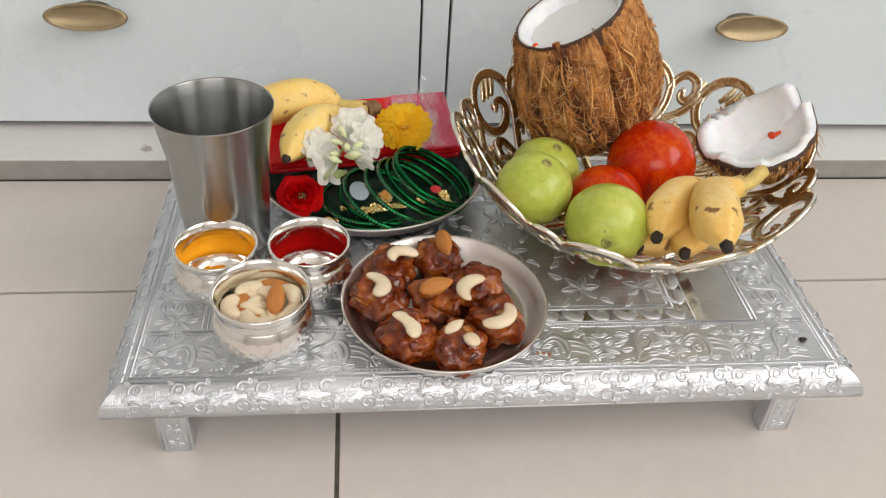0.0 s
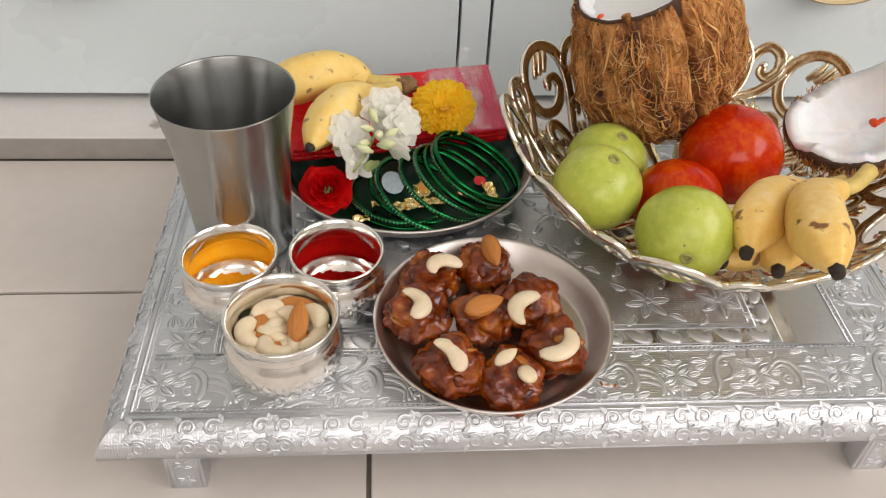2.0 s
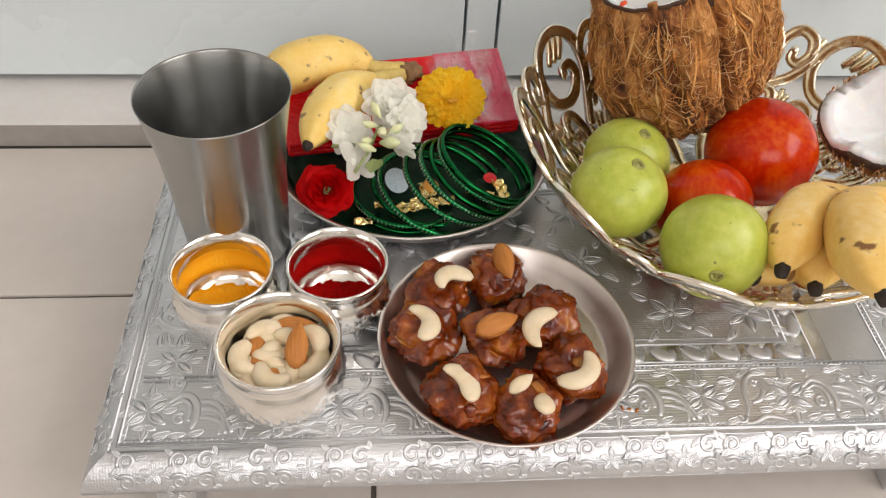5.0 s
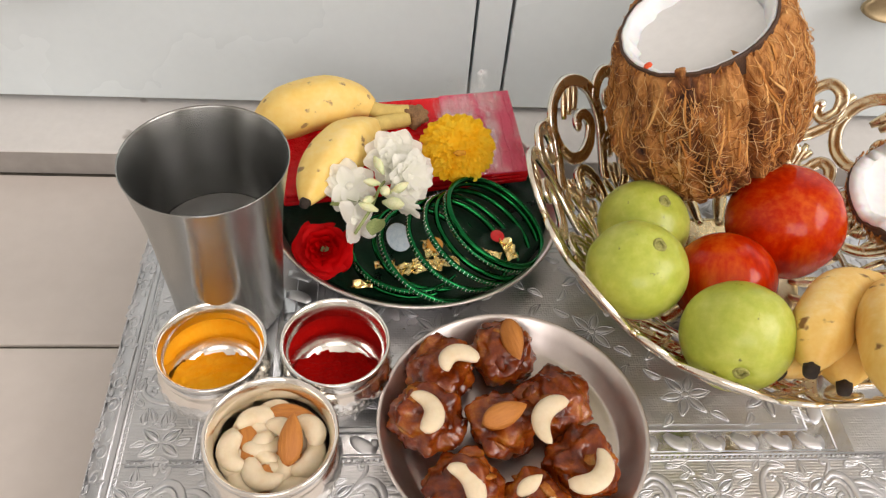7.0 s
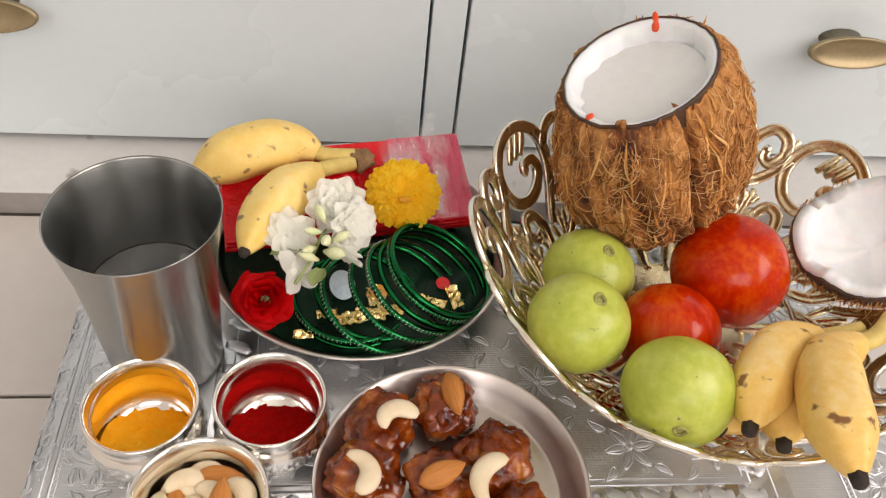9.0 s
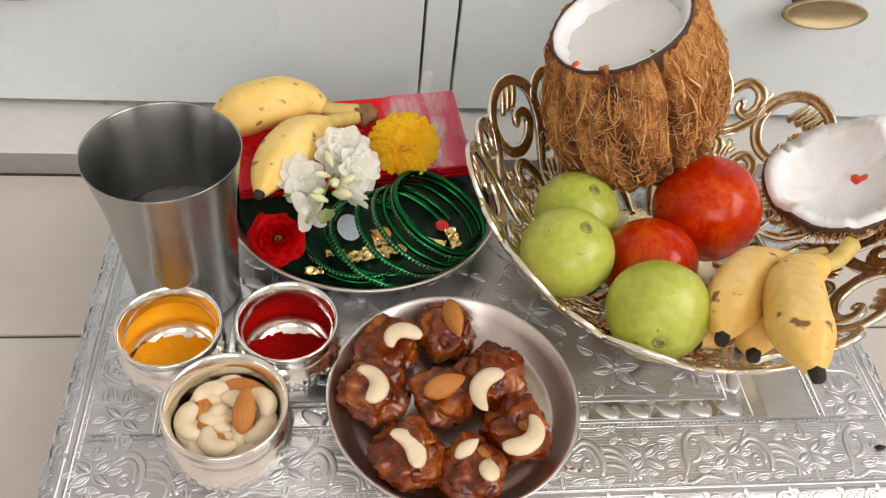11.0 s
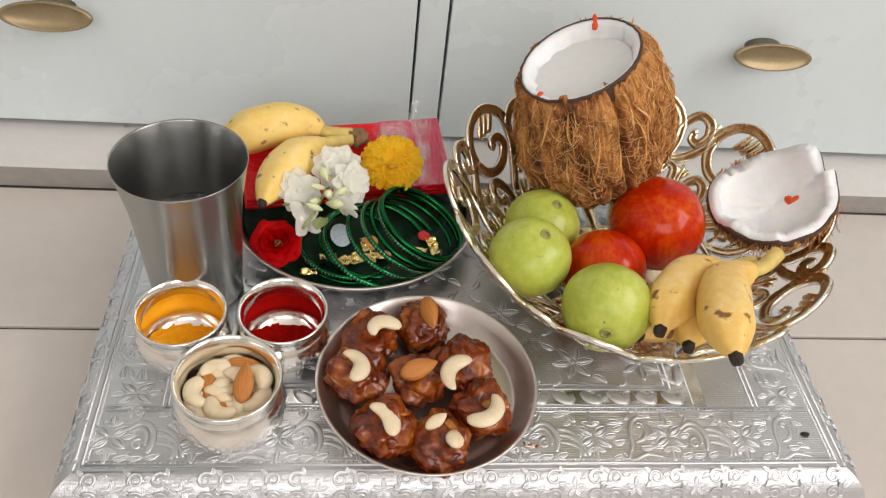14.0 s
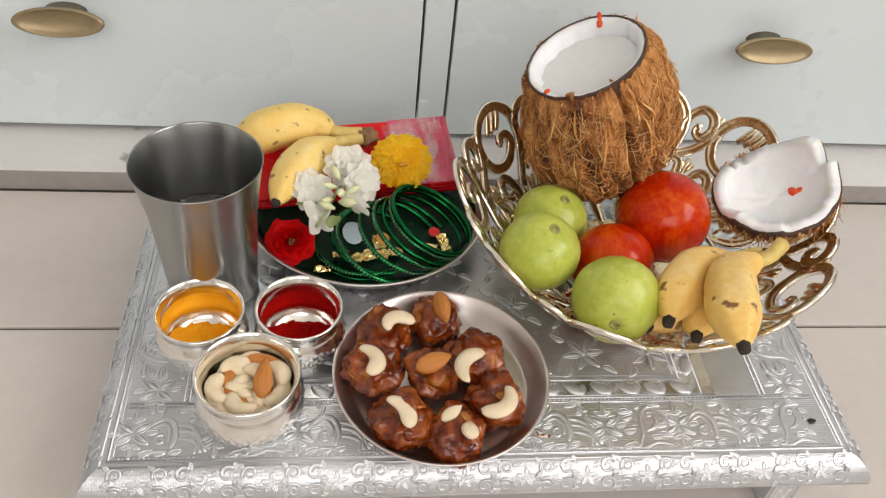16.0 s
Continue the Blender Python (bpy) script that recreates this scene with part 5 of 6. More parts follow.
def half_coconut(m):
    """A broken half shell with thick white flesh, its hollow upward."""
    c = thing("coconut_half", m, "broken coconut half with thick white flesh and a vermilion mark", "coconut")
    R = 0.0435

    def lip(a):
        return 0.003 * noise.fractal(Vector((math.cos(a) * 2.2, math.sin(a) * 2.2, 9.0)), 1.0, 2.0, 4) + 0.013 * math.exp(-((a - 0.80) / 0.33) ** 2) + 0.006 * math.exp(-((a - 0.22) / 0.11) ** 2) - 0.010 * math.exp(-((a - 0.45) / 0.09) ** 2) + 0.0012 * noise.noise(Vector((math.cos(a) * 14, math.sin(a) * 14, 2.0))) - 0.004 * math.exp(-((a + 2.75) / 0.10) ** 2) - 0.008 * math.exp(-((a - 2.15) / 0.6) ** 2)

    def bowl_mesh(r_out, r_in, depth_out, depth_in, top, bumpy):
        bm = bmesh.new()
        n, rows = 160, 14
        grid = []
        for i in range(rows + 1):
            q = i / rows
            row = []
            for j in range(n):
                a = 2 * math.pi * j / n - math.pi
                f = math.sin(q * math.pi / 2)
                row.append(bm.verts.new((r_out * f * math.cos(a), r_out * f * math.sin(a), -depth_out * math.cos(q * math.pi / 2) + (top + lip(a)) * q ** 4)))
            grid.append(row)
        for i in range(rows, -1, -1):
            q = i / rows
            row = []
            for j in range(n):
                a = 2 * math.pi * j / n - math.pi
                f = math.sin(q * math.pi / 2)
                w = bumpy * noise.fractal(Vector((math.cos(a) * 3 * f, math.sin(a) * 3 * f, q * 2)), 1.0, 2.0, 3)
                row.append(bm.verts.new(((r_in + w) * f * math.cos(a), (r_in + w) * f * math.sin(a), -(depth_in + w) * math.cos(q * math.pi / 2) + (top + lip(a) + w) * q ** 4)))
            grid.append(row)
        for a, b in zip(grid, grid[1:]):
            for j in range(n):
                bm.faces.new((a[j], a[(j + 1) % n], b[(j + 1) % n], b[j]))
        bmesh.ops.remove_doubles(bm, verts=bm.verts, dist=1e-6)
        return smooth(bm)
    part("shell", bowl_mesh(R, R - 0.0013, 0.031, 0.0295, -0.0006, 0.0), M_SHELL, c, "dark shell with clinging fibres")
    part("flesh", bowl_mesh(R - 0.0012, R - 0.0088, 0.0293, 0.0145, 0.0012, 0.0015), M_FLESH, c, "thick wet white flesh")
    rnd = random.Random(11)

    def point(r):
        a, f = r.uniform(0, 2 * math.pi), r.uniform(0.15, 1.5)
        d = Vector((math.cos(a) * math.sin(f), math.sin(a) * math.sin(f), -math.cos(f)))
        return Vector((d.x * R, d.y * R, d.z * 0.031)), d

    def flow(p, nrm):
        t = nrm.cross(Vector((0.2, 0.1, 1))).normalized()
        return nrm.cross(t).normalized()
    bm = bmesh.new()
    strands(bm, 520, point, flow, 0.019, 0.00028, rnd, 0.004, 1.0)
    strands(bm, 1300, point, flow, 0.0075, 0.00055, rnd, 0.0006, 0.7)
    tagged(part("loose_fibre", bm, M_FIBRE, c, "loose brown fibre"), kind="stuff")
    bm = bmesh.new()
    merge(bm, blob(0.0030, 3, (0.9, 1.3, 0.5), 0.0016, 330, 2.0), pose(0.0125, 0.0025, -0.0124, 10, -18, 15))
    merge(bm, blob(0.0022, 3, (1.8, 0.8, 0.45), 0.0011, 420, 5.0), pose(0.0152, 0.0027, -0.0118, 10, -22, 8))
    part("vermilion_mark", bm, M_POWDER_RED, c, "orange-red powder mark")
    return c


whole_coconut(pose(0.2815, 0.718, 0.1610, -3, -24.5, 0))
half_coconut(pose(0.4045, 0.6590, 0.1470, 10, -20, -12))


# ---- fruit ----
def guava(x, y, z, r, rx, rz, label, sq=0.94):
    g = thing("guava", pose(x, y, z, rx, 0, rz), label, "guava", "guavas in the bowl")
    bm = blob(r, 5, (1, 1, sq), r * 0.035, 1.1 / r * 0.7, x * 90, 3)
    for v in bm.verts:
        d = math.hypot(v.co.x, v.co.y) / r
        if v.co.z > 0:
            v.co.z -= r * 0.10 * math.exp(-(d / 0.16) ** 2)
    part("skin", bm, M_GUAVA, g)
    bm = bmesh.new()
    sweep(bm, [(0.0031 * math.cos(a) * (1 + 0.2 * math.sin(3 * a)), 0.0029 * math.sin(a), r * (sq - 0.062)) for a in [2 * math.pi * i / 20 for i in range(20)]], 0.0011, 6, closed=True)
    merge(bm, blob(0.0022, 2, (1, 1, 0.5), 0.0006, 500, x), Matrix.Translation((0, 0, r * (sq - 0.085))))
    part("blossom_end", bm, M_GUAVA_EYE, g, "brown dried blossom end")
    return g


def pomegranate(x, y, z, r, rx, ry, rz, label):
    p = thing("pomegranate", pose(x, y, z, rx, ry, rz), label, "pomegranate", "pomegranates in the bowl")
    bm = blob(r, 5, (1, 1, 0.95), r * 0.02, 24, x * 50, 2)
    for v in bm.verts:
        a = math.atan2(v.co.y, v.co.x)
        q = math.hypot(v.co.x, v.co.y) / r
        k = 1 + 0.008 * math.cos(6 * a) * min(1, q * 1.3)
        v.co.x *= k
        v.co.y *= k
    part("skin", bm, M_POM, p)
    crown = lathe([(0.0065, r * 0.88), (0.0075, r * 0.95), (0.0070, r * 1.05), (0.0085, r * 1.18), (0.0080, r * 1.18), (0.0062, r * 1.05), (0.005, r * 0.93), (0, r * 0.92)], 36, lambda a, i: 0.0016 * math.cos(6 * a) if i in (3, 4) else 0)
    part("crown", crown, M_POM, p)
    return p


guava(0.2708, 0.5697, 0.1240, 0.0284, 84, -15, "pale green guava with brown blossom end at the bowl's rim")
guava(0.2280, 0.6115, 0.1258, 0.0268, 16, 58, "pale green guava resting on another guava")
guava(0.2480, 0.6640, 0.1065, 0.0270, 17, 57, "pale green guava against the coconut")
pomegranate(0.3290, 0.6575, 0.1172, 0.0337, 150, 0, 150, "large glossy red pomegranate")
pomegranate(0.2835, 0.6190, 0.1085, 0.0285, 150, 20, 40, "smaller glossy red pomegranate between guavas")


def banana(ctrl, thick, mat, label, group, neck=0.80, up=(0, 0, 1), stalk=0.30, point=0.34, cap=1.0):
    """A banana along a smooth curve from its black tip through its belly and neck to the cut stem."""
    o = Vector(ctrl[0])
    b = thing("banana", Matrix.Translation(o), label, "banana", group)
    pts3 = [Vector(c) - o for c in ctrl]
    n = len(pts3)
    pts = []
    for i in range(n - 1):
        p0, p1, p2, p3 = (pts3[max(0, min(n - 1, i + k))] for k in (-1, 0, 1, 2))
        for j in range(10):
            q = j / 10
            pts.append(0.5 * ((2 * p1) + (p2 - p0) * q + (2 * p0 - 5 * p1 + 4 * p2 - p3) * q * q + (3 * p1 - p0 - 3 * p2 + p3) * q ** 3))
    pts.append(pts3[-1])
    length = [0.0]
    for a, c in zip(pts, pts[1:]):
        length.append(length[-1] + (c - a).length)
    total = length[-1]
    neck_at = total * neck
    body, rad, stem, srad = [], [], [], []
    for p, s in zip(pts, length):
        q = s / neck_at
        if q <= 1.0:
            e = min(1.0, 0.24 + 0.76 * math.sin(math.pi / 2 * q / point) ** 0.85) if q < point else 1.0
            g = 1.0 if q < 0.62 else 1 - 0.66 * ((q - 0.62) / 0.38) ** 1.5
            body.append(p)
            rad.append(thick * e * g)
        if q >= 0.97:
            stem.append(p)
            srad.append(thick * stalk * (1.0 + 0.25 * max(0, (q - 1.1))))
    bm = bmesh.new()
    sweep(bm, body, rad, 40, up, 1.0, lobes=0.04)
    part("skin", bm, mat, b)
    d = (pts[0] - pts[2]).normalized()
    bm = bmesh.new()
    sweep(bm, [pts[0] - d * 0.0010, pts[0] + d * 0.0022 * cap, pts[0] + d * 0.0046 * cap, pts[0] + d * 0.0058 * cap], [thick * 0.25, 0.0038 * cap, 0.0034 * cap, 0.0018 * cap], 18, up, lobes=0.06)
    part("tip", bm, M_TIP, b, "black dried tip")
    bm = bmesh.new()
    sweep(bm, stem, srad, 14, up, 1.0, lobes=0.05)
    part("stem", bm, M_STEM, b, "brown-green stem")
    return b


BUNCH = "bananas in the bowl"
banana([(0.3225, 0.5060, 0.1550), (0.3255, 0.5270, 0.1545), (0.3325, 0.5500, 0.1500), (0.3430, 0.5720, 0.1450), (0.3580, 0.5810, 0.1455), (0.3710, 0.5850, 0.1475), (0.3830, 0.5945, 0.1505)], 0.0160, M_BANANA, "ripe yellow banana with black tip and brown flecks", BUNCH)
banana([(0.2963, 0.5440, 0.1335), (0.3050, 0.5600, 0.1350), (0.3160, 0.5755, 0.1340), (0.3315, 0.5885, 0.1352), (0.3510, 0.5915, 0.1390), (0.3700, 0.5930, 0.1430)], 0.0152, M_BANANA, "ripe yellow banana with brown bruises", BUNCH)
banana([(0.3170, 0.5420, 0.1215), (0.3240, 0.5580, 0.1215), (0.3370, 0.5740, 0.1210), (0.3530, 0.5860, 0.1250), (0.3720, 0.5930, 0.1360)], 0.0150, M_BANANA, "ripe yellow banana under the others", BUNCH)
banana([(0.2900, 0.5530, 0.1175), (0.3020, 0.5620, 0.1170), (0.3200, 0.5740, 0.1160), (0.3420, 0.5870, 0.1200), (0.3680, 0.5930, 0.1330)], 0.0145, M_BANANA, "ripe yellow banana under the others", BUNCH)
PAIR = "bananas on the red packet"
banana([(0.0140, 0.7360, 0.1120), (0.0360, 0.7500, 0.1165), (0.0540, 0.7580, 0.1180), (0.0740, 0.7650, 0.1150), (0.0900, 0.7620, 0.1100), (0.1010, 0.7615, 0.1090), (0.1110, 0.7620, 0.1085)], 0.0168, M_BANANA_PALE, "pale yellow banana on a red packet", PAIR, 0.78, stalk=0.31)
pair_front = banana([(0.0500, 0.6735, 0.1120), (0.0560, 0.6915, 0.1140), (0.0690, 0.7130, 0.1160), (0.0850, 0.7390, 0.1130), (0.0950, 0.7490, 0.1100), (0.1030, 0.7540, 0.1080), (0.1105, 0.7575, 0.1075)], 0.0162, M_BANANA_PALE, "pale yellow banana with a black tip on a red packet", PAIR, 0.76, stalk=0.31, point=0.48, cap=0.75)

crown = part("crown", blob(0.0085, 4, (1.1, 1.0, 0.7), 0.0040, 170, 3), M_CROWN, pair_front, "brown cut crown of the pair")
crown.matrix_local = pair_front.matrix_world.inverted() @ pose(0.1150, 0.7605, 0.1075, 0, 0, 35)


# ---- packet, bangles and flowers on the second plate ----
def packet():
    p = thing("cloth_packet", pose(0.1068, 0.7460, 0.0940, 17.5, 0, 10), "folded red and pink cloth in a clear plastic packet", "packet")
    w, d = 0.080, 0.0325
    bm = bmesh.new()
    n = 40
    for layer, (z, k) in enumerate(((-0.005, 1.0), (0.0, 0.995), (0.004, 0.985))):
        b = box(-w * k, w * k, -d * k, d * k, z - 0.0024, z + 0.0022, 0.0016, 3)
        merge(bm, b)
    part("cloth", smooth(bm), M_PACK, p, sharp=50)
    bm = bmesh.new()
    rnd = random.Random(3)
    b = box(0.030, w * 0.985, -d * 0.98, d * 0.98, 0.006, 0.0075, 0.0007, 2)
    merge(bm, b)
    for i in range(7):
        x = 0.036 + i * 0.0065
        sweep(bm, [(x + 0.0008 * math.sin(j * 1.7 + i), -d * 0.95 + 1.9 * d * j / 8, 0.0075) for j in range(9)], 0.0009, 5)
    for i in range(26):
        x, y = rnd.uniform(0.040, 0.069), rnd.uniform(-0.021, 0.021)
        a = rnd.uniform(0, 3.1)
        sweep(bm, [(x, y, 0.0076), (x + 0.005 * math.cos(a), y + 0.005 * math.sin(a), 0.0079), (x + 0.009 * math.cos(a + 0.5), y + 0.009 * math.sin(a + 0.5), 0.0076)], 0.0006, 5)
    part("woven_border", bm, M_PACK_PINK, p, "pink woven border")
    bm = bmesh.new()
    g = 72
    vs = []
    for i in range(g + 1):
        row = []
        for j in range(18 + 1):
            x0 = 0.024 + (1.05 * w - 0.024) * i / g
            x, y = x0, -d * 1.03 + (2.06 * d + (0.0125 if x0 > 0.036 else 0.0)) * j / 18
            fold = noise.ridged_multi_fractal(Vector((x * 55, y * 80, 2)), 1.0, 2.0, 4, 1.0, 2.0) - 1.0
            z = (0.0108 if x > 0.030 else 0.0092) + (0.0010 + 0.004 * max(0.0, y - 0.024) / 0.017) * fold
            row.append(bm.verts.new((x, y, z)))
        vs.append(row)
    for a, b in zip(vs, vs[1:]):
        for j in range(18):
            bm.faces.new((a[j], a[j + 1], b[j + 1], b[j]))
    bmesh.ops.solidify(bm, geom=bm.faces[:], thickness=0.0002)
    wrap = part("plastic_wrap", smooth(bm), M_WRAP, p, "clear crinkled plastic with painted sheen streaks")
    wrap.visible_shadow = False
    return p


packet()

# a crumpled dark green sheet stands for the printed packet under the bangles
cloth = bmesh.new()
grid = []
for i in range(41):
    row = []
    for j in range(31):
        u, v = i / 40 * 2 - 1, j / 30 * 2 - 1
        x, y = u * math.sqrt(1 - v * v / 2) * 0.0860, v * math.sqrt(1 - u * u / 2) * 0.0860
        h = 0.0040 + 0.0040 * noise.fractal(Vector((x * 40, y * 40, 5)), 1.0, 2.0, 3) + 0.006 * max(0, 1 - (u * u + v * v))
        edge = max(0.0, math.hypot(x, y) - 0.068)
        row.append(cloth.verts.new((x, y, max(0.0022 + 22 * edge * edge, h))))
    grid.append(row)
for a, b in zip(grid, grid[1:]):
    for j in range(30):
        cloth.faces.new((a[j], a[j + 1], b[j + 1], b[j]))
bmesh.ops.solidify(cloth, geom=cloth.faces[:], thickness=0.0008)
solid("green_cloth", smooth(cloth), M_GREENPACK, pose(0.1146, 0.7127, TOP + 0.0040), "crumpled dark green printed packet under glass bangles", "cloth")


def bangle_thing(beaded):
    R, r = 0.0338, 0.00170
    b = thing("bangle", Matrix(), "shiny green glass bangle" + (" dotted with silver glitter" if beaded else "") + " on a steel plate", "bangle", "green bangles on the plate")
    bm = bmesh.new()
    sweep(bm, [(R * math.cos(a), R * math.sin(a), 0) for a in [2 * math.pi * i / 72 for i in range(72)]], r, 8, (0, 0, 1), 1.1, closed=True)
    part("ring", bm, M_BANGLE, b)
    if beaded:
        bm = bmesh.new()
        for i in range(84):
            a = 2 * math.pi * i / 84
            for q in (-0.0007, 0.0007):
                s = bmesh.new()
                bmesh.ops.create_icosphere(s, subdivisions=1, radius=0.00045)
                merge(bm, s, Matrix.Translation(((R + 0.00148) * math.cos(a), (R + 0.00148) * math.sin(a), q + 0.0006)))
        part("glitter", bm, M_BEAD, b, "silver glitter dots")
    return b


plain, beaded = bangle_thing(False), bangle_thing(True)
# centre, lean of the raised edge; the last ones lie on top
BANGLES = [(0.1105, 0.6690, 0.0722, -1, 4), (0.1096, 0.6695, 0.0755, -3, 6), (0.1225, 0.6730, 0.0775, 4, 11), (0.1243, 0.6610, 0.0826, 3, 25), (0.1400, 0.6660, 0.0865, 2, 25),
           (0.1488, 0.6700, 0.0870, -2, 29), (0.1560, 0.6745, 0.0870, 0, 27), (0.1616, 0.6788, 0.0888, 0, 27), (0.1632, 0.6790, 0.0925, 0, 27)]
for i, (x, y, z, rx, ry) in enumerate(BANGLES):
    src = beaded if i in (1, 3, 4, 5, 7) else plain
    m = pose(x, y, z, rx, ry, 0)
    if i in (0, 1):
        src.matrix_world = m
    else:
        copy_thing(src, m)

# crinkled gold pieces stand for the gold pattern printed on the green packet
rnd = random.Random(21)
for i, (x, y, z, w, d) in enumerate(((0.0960, 0.6560, 0.0790, 0.006, 0.0035), (0.1110, 0.6535, 0.0785, 0.011, 0.0045), (0.1210, 0.6560, 0.0790, 0.009, 0.004), (0.1330, 0.6590, 0.0790, 0.008, 0.004), (0.1240, 0.6700, 0.0795, 0.005, 0.007),
                                       (0.1580, 0.6660, 0.0790, 0.009, 0.0035), (0.1720, 0.6700, 0.0790, 0.004, 0.008), (0.0830, 0.6420, 0.0775, 0.006, 0.003))):
    bm = box(-w, w, -d, d, -0.0003, 0.0003)
    bmesh.ops.subdivide_edges(bm, edges=bm.edges[:], cuts=9, use_grid_fill=True)
    for v in bm.verts:
        v.co += Vector((0.0012 * noise.noise(v.co * 300 + Vector((0, i, 3))), 0.0012 * noise.noise(v.co * 300 + Vector((5, i, 0))), 0.0022 * noise.noise(v.co * 330 + Vector((i, 0, 0)))))
    solid("gold_foil", bm, M_GOLDPRINT, pose(x, y, z - 0.001, rnd.uniform(-10, 10), rnd.uniform(-10, 10), rnd.uniform(-25, 25)), "crinkled gold piece standing for the packet's gold print under bangles", "foil", "gold foil scraps")
for x, y, r, mat, tint in ((0.1265, 0.6715, 0.0048, M_LABEL_ORANGE, "orange"), (0.1655, 0.6790, 0.0042, M_LABEL_RED, "red")):
    dot = lathe([(0, 0), (r, 0), (r * 1.04, 0.0003), (r, 0.0005), (0, 0.0005)], 28)
    solid("printed_dot", dot, mat, pose(x, y, 0.0795, 12, 4, 0), "small round " + tint + " printed dot on the green packet", "sticker", "printed dots under bangles")
bm = lathe([(0, 0), (0.0088, 0), (0.0092, 0.0003), (0.0088, 0.0006), (0, 0.0006)], 40)
bmesh.ops.scale(bm, vec=(0.85, 1.1, 1), verts=bm.verts)
solid("oval_sticker", bm, M_STICKER, pose(0.1045, 0.6770, 0.0795, 14, 4, 10), "oval pale blue printed sticker under green bangles", "sticker")


def petal(L, w, cup, n=7, blunt=0.75, ruffle=0.0, seed=0.0, tip=0.94):
    """A petal along x: broad beyond its middle, cupped upward towards its end."""
    bm = bmesh.new()
    rows = []
    for i in range(n + 1):
        q = i / n
        half = 0.5 * w * (math.sin(math.pi * (0.10 + (tip - 0.10) * q ** 1.2)) ** blunt)
        row = []
        for j in range(7):
            v = j / 3 - 1
            z = cup * q * q * L + v * v * half * 0.30 + ruffle * q * math.sin(5 * v + seed)
            row.append(bm.verts.new((L * q - 0.10 * L * v * v * q, half * v, z)))
        rows.append(row)
    for a, b in zip(rows, rows[1:]):
        for j in range(6):
            bm.faces.new((a[j], a[j + 1], b[j + 1], b[j]))
    return smooth(bm)


def petal_part(parent, me, m, name="petal"):
    ob = new(name, me)
    ob.parent = parent
    ob.matrix_local = m
    return ob


def marigold(m):
    f = thing("marigold", m, "full yellow marigold flower head lying on the packet", "flower")
    rnd = random.Random(5)
    bm = bmesh.new()
    for ring in range(8):
        q = ring / 7
        r = 0.0188 * (1 - q) ** 0.75
        k = max(9, int(44 - 32 * q))
        for j in range(k):
            a = 2 * math.pi * (j + rnd.random() * 0.7) / k + ring * 0.41
            L = rnd.uniform(0.0076, 0.0094) - 0.001 * q
            pt = petal(L, 0.0062, rnd.uniform(-0.14, 0.16), 5, 0.42, 0.0005, rnd.random() * 6, 0.93)
            elev = 2 + 18 * q + rnd.uniform(-6, 6)
            merge(bm, pt, Matrix.Rotation(a, 4, "Z") @ Matrix.Translation((max(0.0, r - 0.0035), 0, 0.002 + 0.0085 * math.sin(q * 1.5))) @ Matrix.Rotation(radians(-elev), 4, "Y") @ Matrix.Rotation(rnd.uniform(-0.15, 0.15), 4, "X"))
    tagged(part("petal", bm, M_MARIGOLD, f), kind="stuff")
    bm = blob(0.0032, 3, (1.2, 0.6, 0.5), 0.001, 400, 1)
    bmesh.ops.translate(bm, vec=(0.001, -0.008, 0.0135), verts=bm.verts)
    part("heart", bm, M_MARI_HEART, f, "orange-brown heart")
    part("core", blob(0.0180, 4, (1, 1, 0.56), 0.0016, 250, 1), M_MARIGOLD, f)
    return f


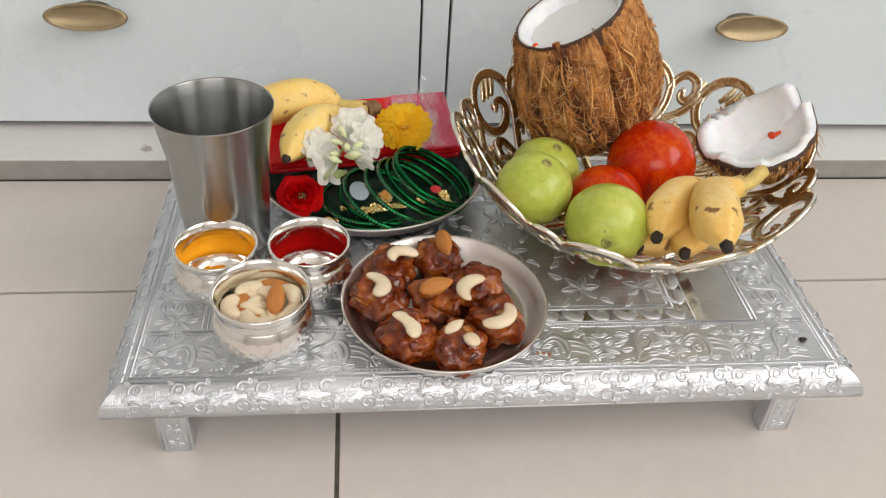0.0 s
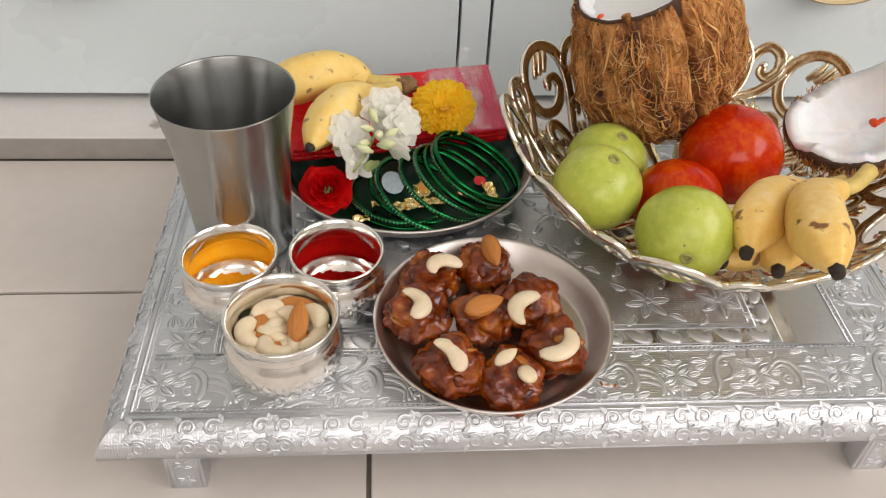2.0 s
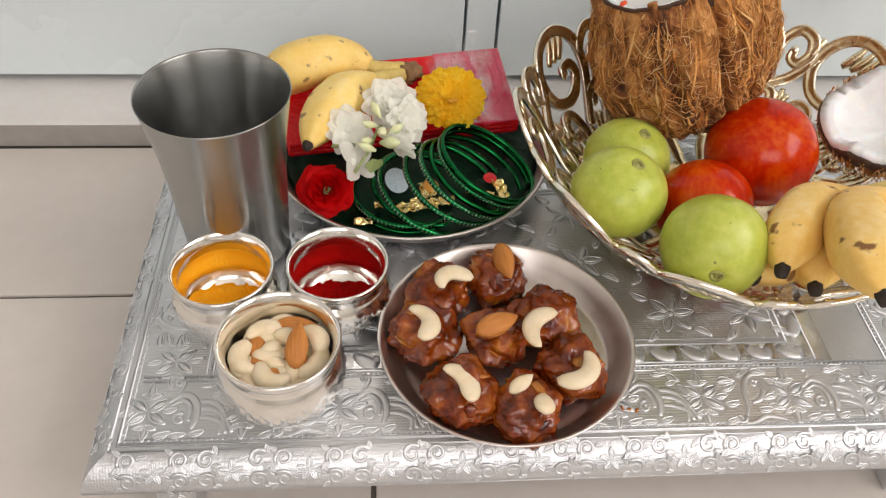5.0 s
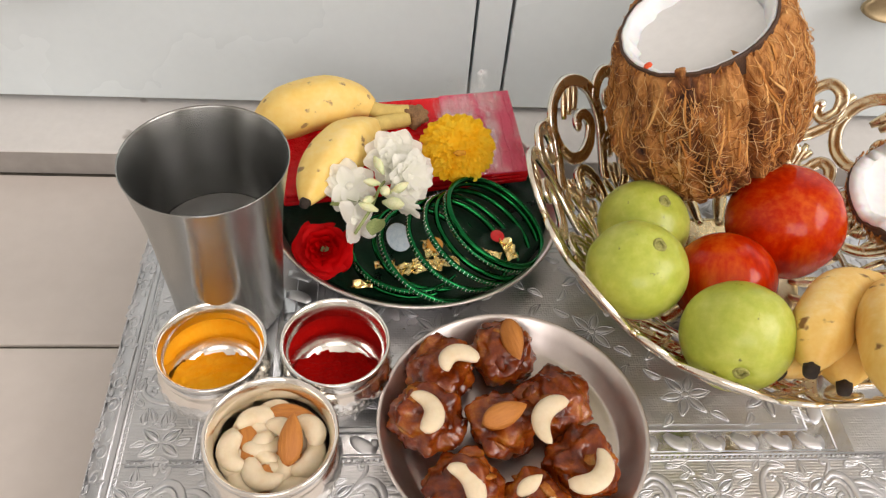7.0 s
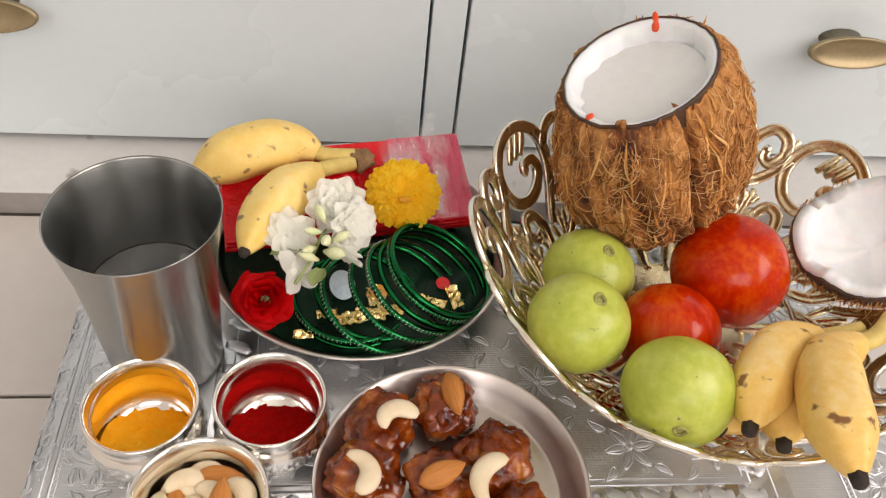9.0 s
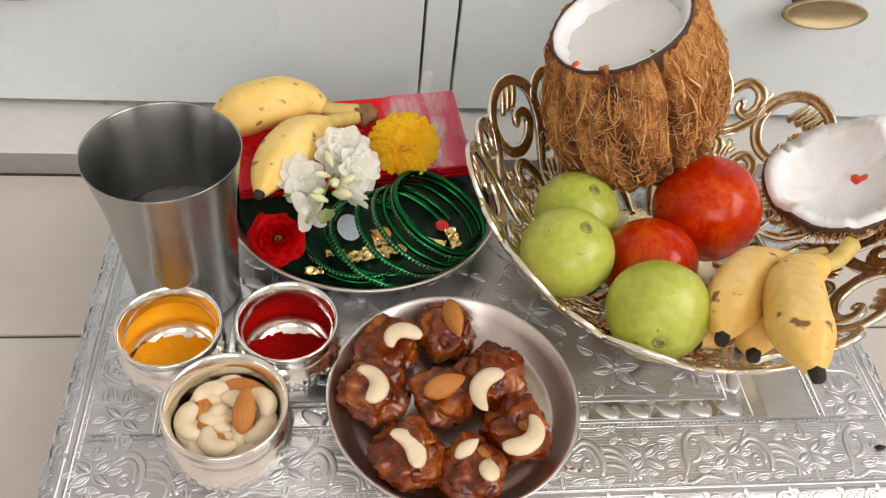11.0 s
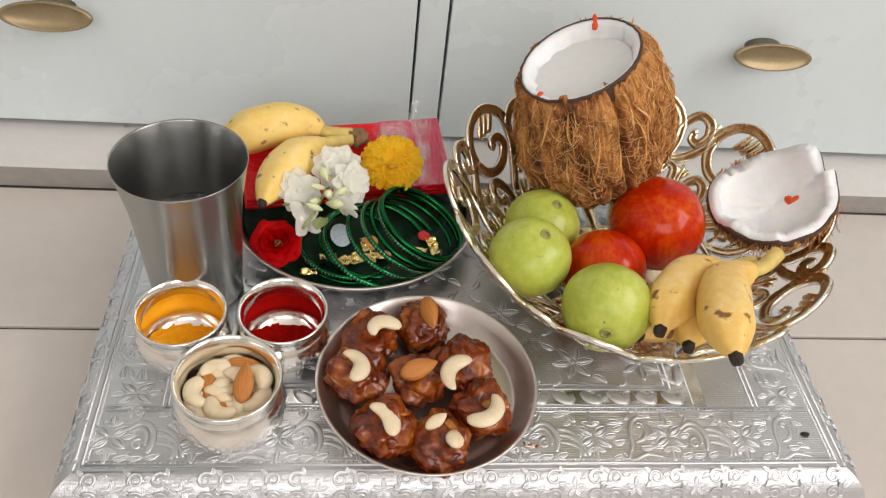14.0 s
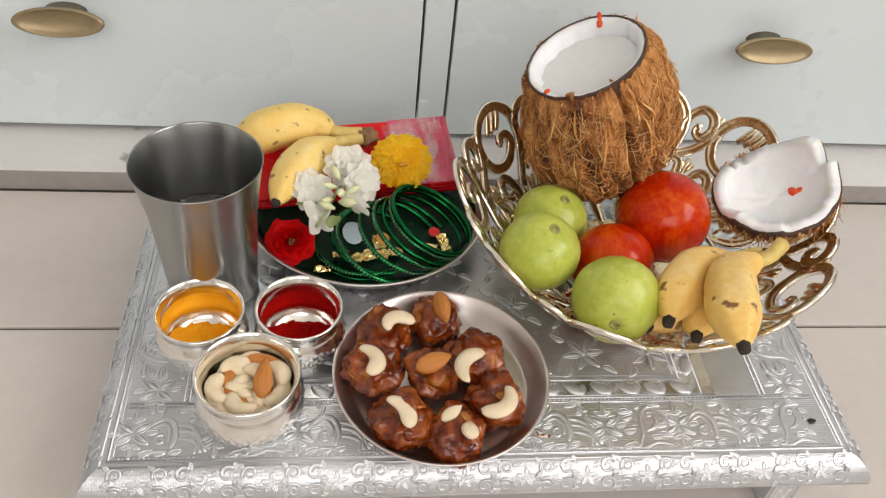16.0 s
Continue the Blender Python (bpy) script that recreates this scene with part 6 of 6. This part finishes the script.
def jasmine_spray():
    s = thing("jasmine_spray", pose(0.0925, 0.690, 0.118), "spray of open white jasmine with green buds", "flower")
    rnd = random.Random(9)

    def bloom(m, size, layers, count=7, wide=0.76):
        c = part("bloom", blob(size * 0.16, 2, (1, 1, 0.8)), M_JASMINE, s, "white open blossom")
        c.matrix_local = m
        me = mesh_of(petal(size, size * wide, 0.06, 9, 0.46, 0.0006, 1.0, 0.95), "petal", M_JASMINE)
        for ly in range(layers):
            for j in range(count):
                a = 2 * math.pi * (j + 0.5 * ly) / count + rnd.uniform(-0.15, 0.15)
                k = 1 - 0.15 * ly
                petal_part(c, me, Matrix.Rotation(a, 4, "Z") @ Matrix.Rotation(radians(-2 - 14 * ly + rnd.uniform(-10, 10)), 4, "Y") @ Matrix.Diagonal((k, k, k, 1)))
    bloom(pose(0.0085, 0.0100, 0.0045, 38, 4, 0), 0.0190, 4, 9)
    bloom(pose(0.0175, -0.0010, 0.0010, 48, 22, 20), 0.0170, 3, 8)
    bloom(pose(-0.0180, -0.0060, -0.0030, 44, -22, 30), 0.0165, 2, 7)
    bloom(pose(-0.0150, -0.0260, -0.0120, 52, -10, 70), 0.0165, 1, 4)
    bloom(pose(0.0120, -0.0190, -0.0060, 58, 18, 140), 0.0140, 2, 6)
    for x, y, z, rz, k in ((0.000, -0.010, 0.004, 200, 1.0), (0.004, -0.012, 0.003, 260, 1.2), (0.002, -0.004, 0.006, 120, 1.1), (-0.003, -0.017, -0.001, 230, 1.0), (0.002, -0.020, -0.001, 320, 1.5), (-0.001, -0.024, -0.004, 180, 1.1), (0.006, -0.015, 0.001, 20, 1.1)):
        bm = bmesh.new()
        a = radians(rz)
        d = Vector((math.cos(a), math.sin(a), 0.5))
        pts = [Vector((x, y, z - 0.001)) + d * (0.0100 * k * i / 6) for i in range(7)]
        sweep(bm, pts, [0.0008 * k, 0.0014 * k, 0.0021 * k, 0.0025 * k, 0.0023 * k, 0.0015 * k, 0.0004], 10)
        part("bud", bm, M_BUD, s, "pale green bud")
    bm = bmesh.new()
    sweep(bm, [(0.006, 0.006, -0.004), (0.000, -0.008, -0.002), (-0.006, -0.022, -0.008), (-0.014, -0.034, -0.014)], 0.0010, 8)
    part("stalk", bm, M_LEAFGREEN, s, "thin green stalk")
    for mm in (pose(-0.014, -0.015, -0.008, 20, 0, 195), pose(0.000, -0.024, -0.012, 10, 0, 255), pose(-0.008, -0.012, -0.008, 0, 0, 165)):
        bm = petal(0.015, 0.011, 0.1, 6, 0.6)
        bmesh.ops.transform(bm, matrix=mm, verts=bm.verts)
        part("leaf", bm, M_LEAFGREEN, s, "small dull green leaf")
    return s


def rose(m):
    """Petals wrapped in a spiral, tight at the heart, loose and waved towards the outline."""
    f = thing("rose", m, "deep red rose bloom at the plate's rim", "flower")
    rnd = random.Random(2)
    for i in range(24):
        q = i / 23
        R = 0.0018 + 0.0132 * q ** 0.9 * rnd.uniform(0.9, 1.08)
        H = 0.0115 - 0.0055 * q + rnd.uniform(-0.0008, 0.0008)
        span = 2.5 - 0.95 * q
        lean = rnd.uniform(-0.0012, 0.0012)
        bm = bmesh.new()
        rows = []
        for a in range(9):
            v = a / 8
            row = []
            for c in range(13):
                u = c / 6 - 1
                ang = u * span / 2
                lip = (1 - 0.34 * abs(u) ** 2.5)
                flare = R * (0.34 + 0.66 * v) + (0.0030 * q + 0.0006) * v ** 3 + 0.0009 * v * v * math.sin(5 * u + 2 * i)
                row.append(bm.verts.new((flare * math.cos(ang), flare * math.sin(ang), -0.004 + (H + 0.004) * v * lip - 0.0038 * q * v ** 4 + (0.0009 * math.sin(3.5 * u + i) + lean * u) * v)))
            rows.append(row)
        for a, b in zip(rows, rows[1:]):
            for c in range(12):
                bm.faces.new((a[c], a[c + 1], b[c + 1], b[c]))
        bmesh.ops.rotate(bm, matrix=Matrix.Rotation(i * 2.39996 + rnd.uniform(-0.35, 0.35), 3, "Z"), verts=bm.verts)
        part("petal", smooth(bm), M_ROSE, f)
    part("calyx", lathe([(0, -0.012), (0.004, -0.011), (0.007, -0.006), (0.008, -0.001), (0, 0.002)], 24), M_LEAFGREEN, f, "green calyx")
    return f


marigold(pose(0.1412, 0.7275, 0.1075, 27, -4, 0))
jasmine_spray()
rose(pose(0.0605, 0.6580, 0.0890, 40, -8, 0))

# ---- small marks on the stool ----
bm = blob(0.0022, 2, (1.2, 0.8, 0.5), 0.0008, 500, 4)
solid("crumb", bm, M_TIP, pose(0.4058, 0.5157, TOP + 0.0012), "tiny dark crumb on the silver stool", "crumb")
for i, (x, y) in enumerate(((0.2235, 0.5085), (0.2275, 0.5075), (0.2200, 0.5095))):
    solid("crumb", blob(0.0011, 2, (1.4, 0.8, 0.6), 0.0005, 600, i + 6), M_LADDU, pose(x, y, TOP + 0.0008, 0, 0, i * 50), "tiny brown crumb of a sweet on the stool", "crumb")

# ---- floor tiles ----
TILE, JOINT = 0.6, 0.0030
TX, TY = 0.088, 0.653
nx0, nx1 = math.floor((ROOM_X0 - TX) / TILE), math.ceil((ROOM_X1 - TX) / TILE)
ny0, ny1 = math.floor((ROOM_Y0 - TY) / TILE), math.ceil((LEDGE_Y - TY) / TILE)
for i in range(nx0, nx1):
    for j in range(ny0, ny1):
        xa, xb = max(ROOM_X0, TX + i * TILE + JOINT / 2), min(ROOM_X1, TX + (i + 1) * TILE - JOINT / 2)
        ya, yb = max(ROOM_Y0, TY + j * TILE + JOINT / 2), min(LEDGE_Y - 0.0022, TY + (j + 1) * TILE - JOINT / 2)
        if xb - xa > 0.01 and yb - ya > 0.01:
            part("floor_tile", box(xa, xb, ya, yb, -0.0035, 0.0, 0.0008, 2), M_TILE, floor)
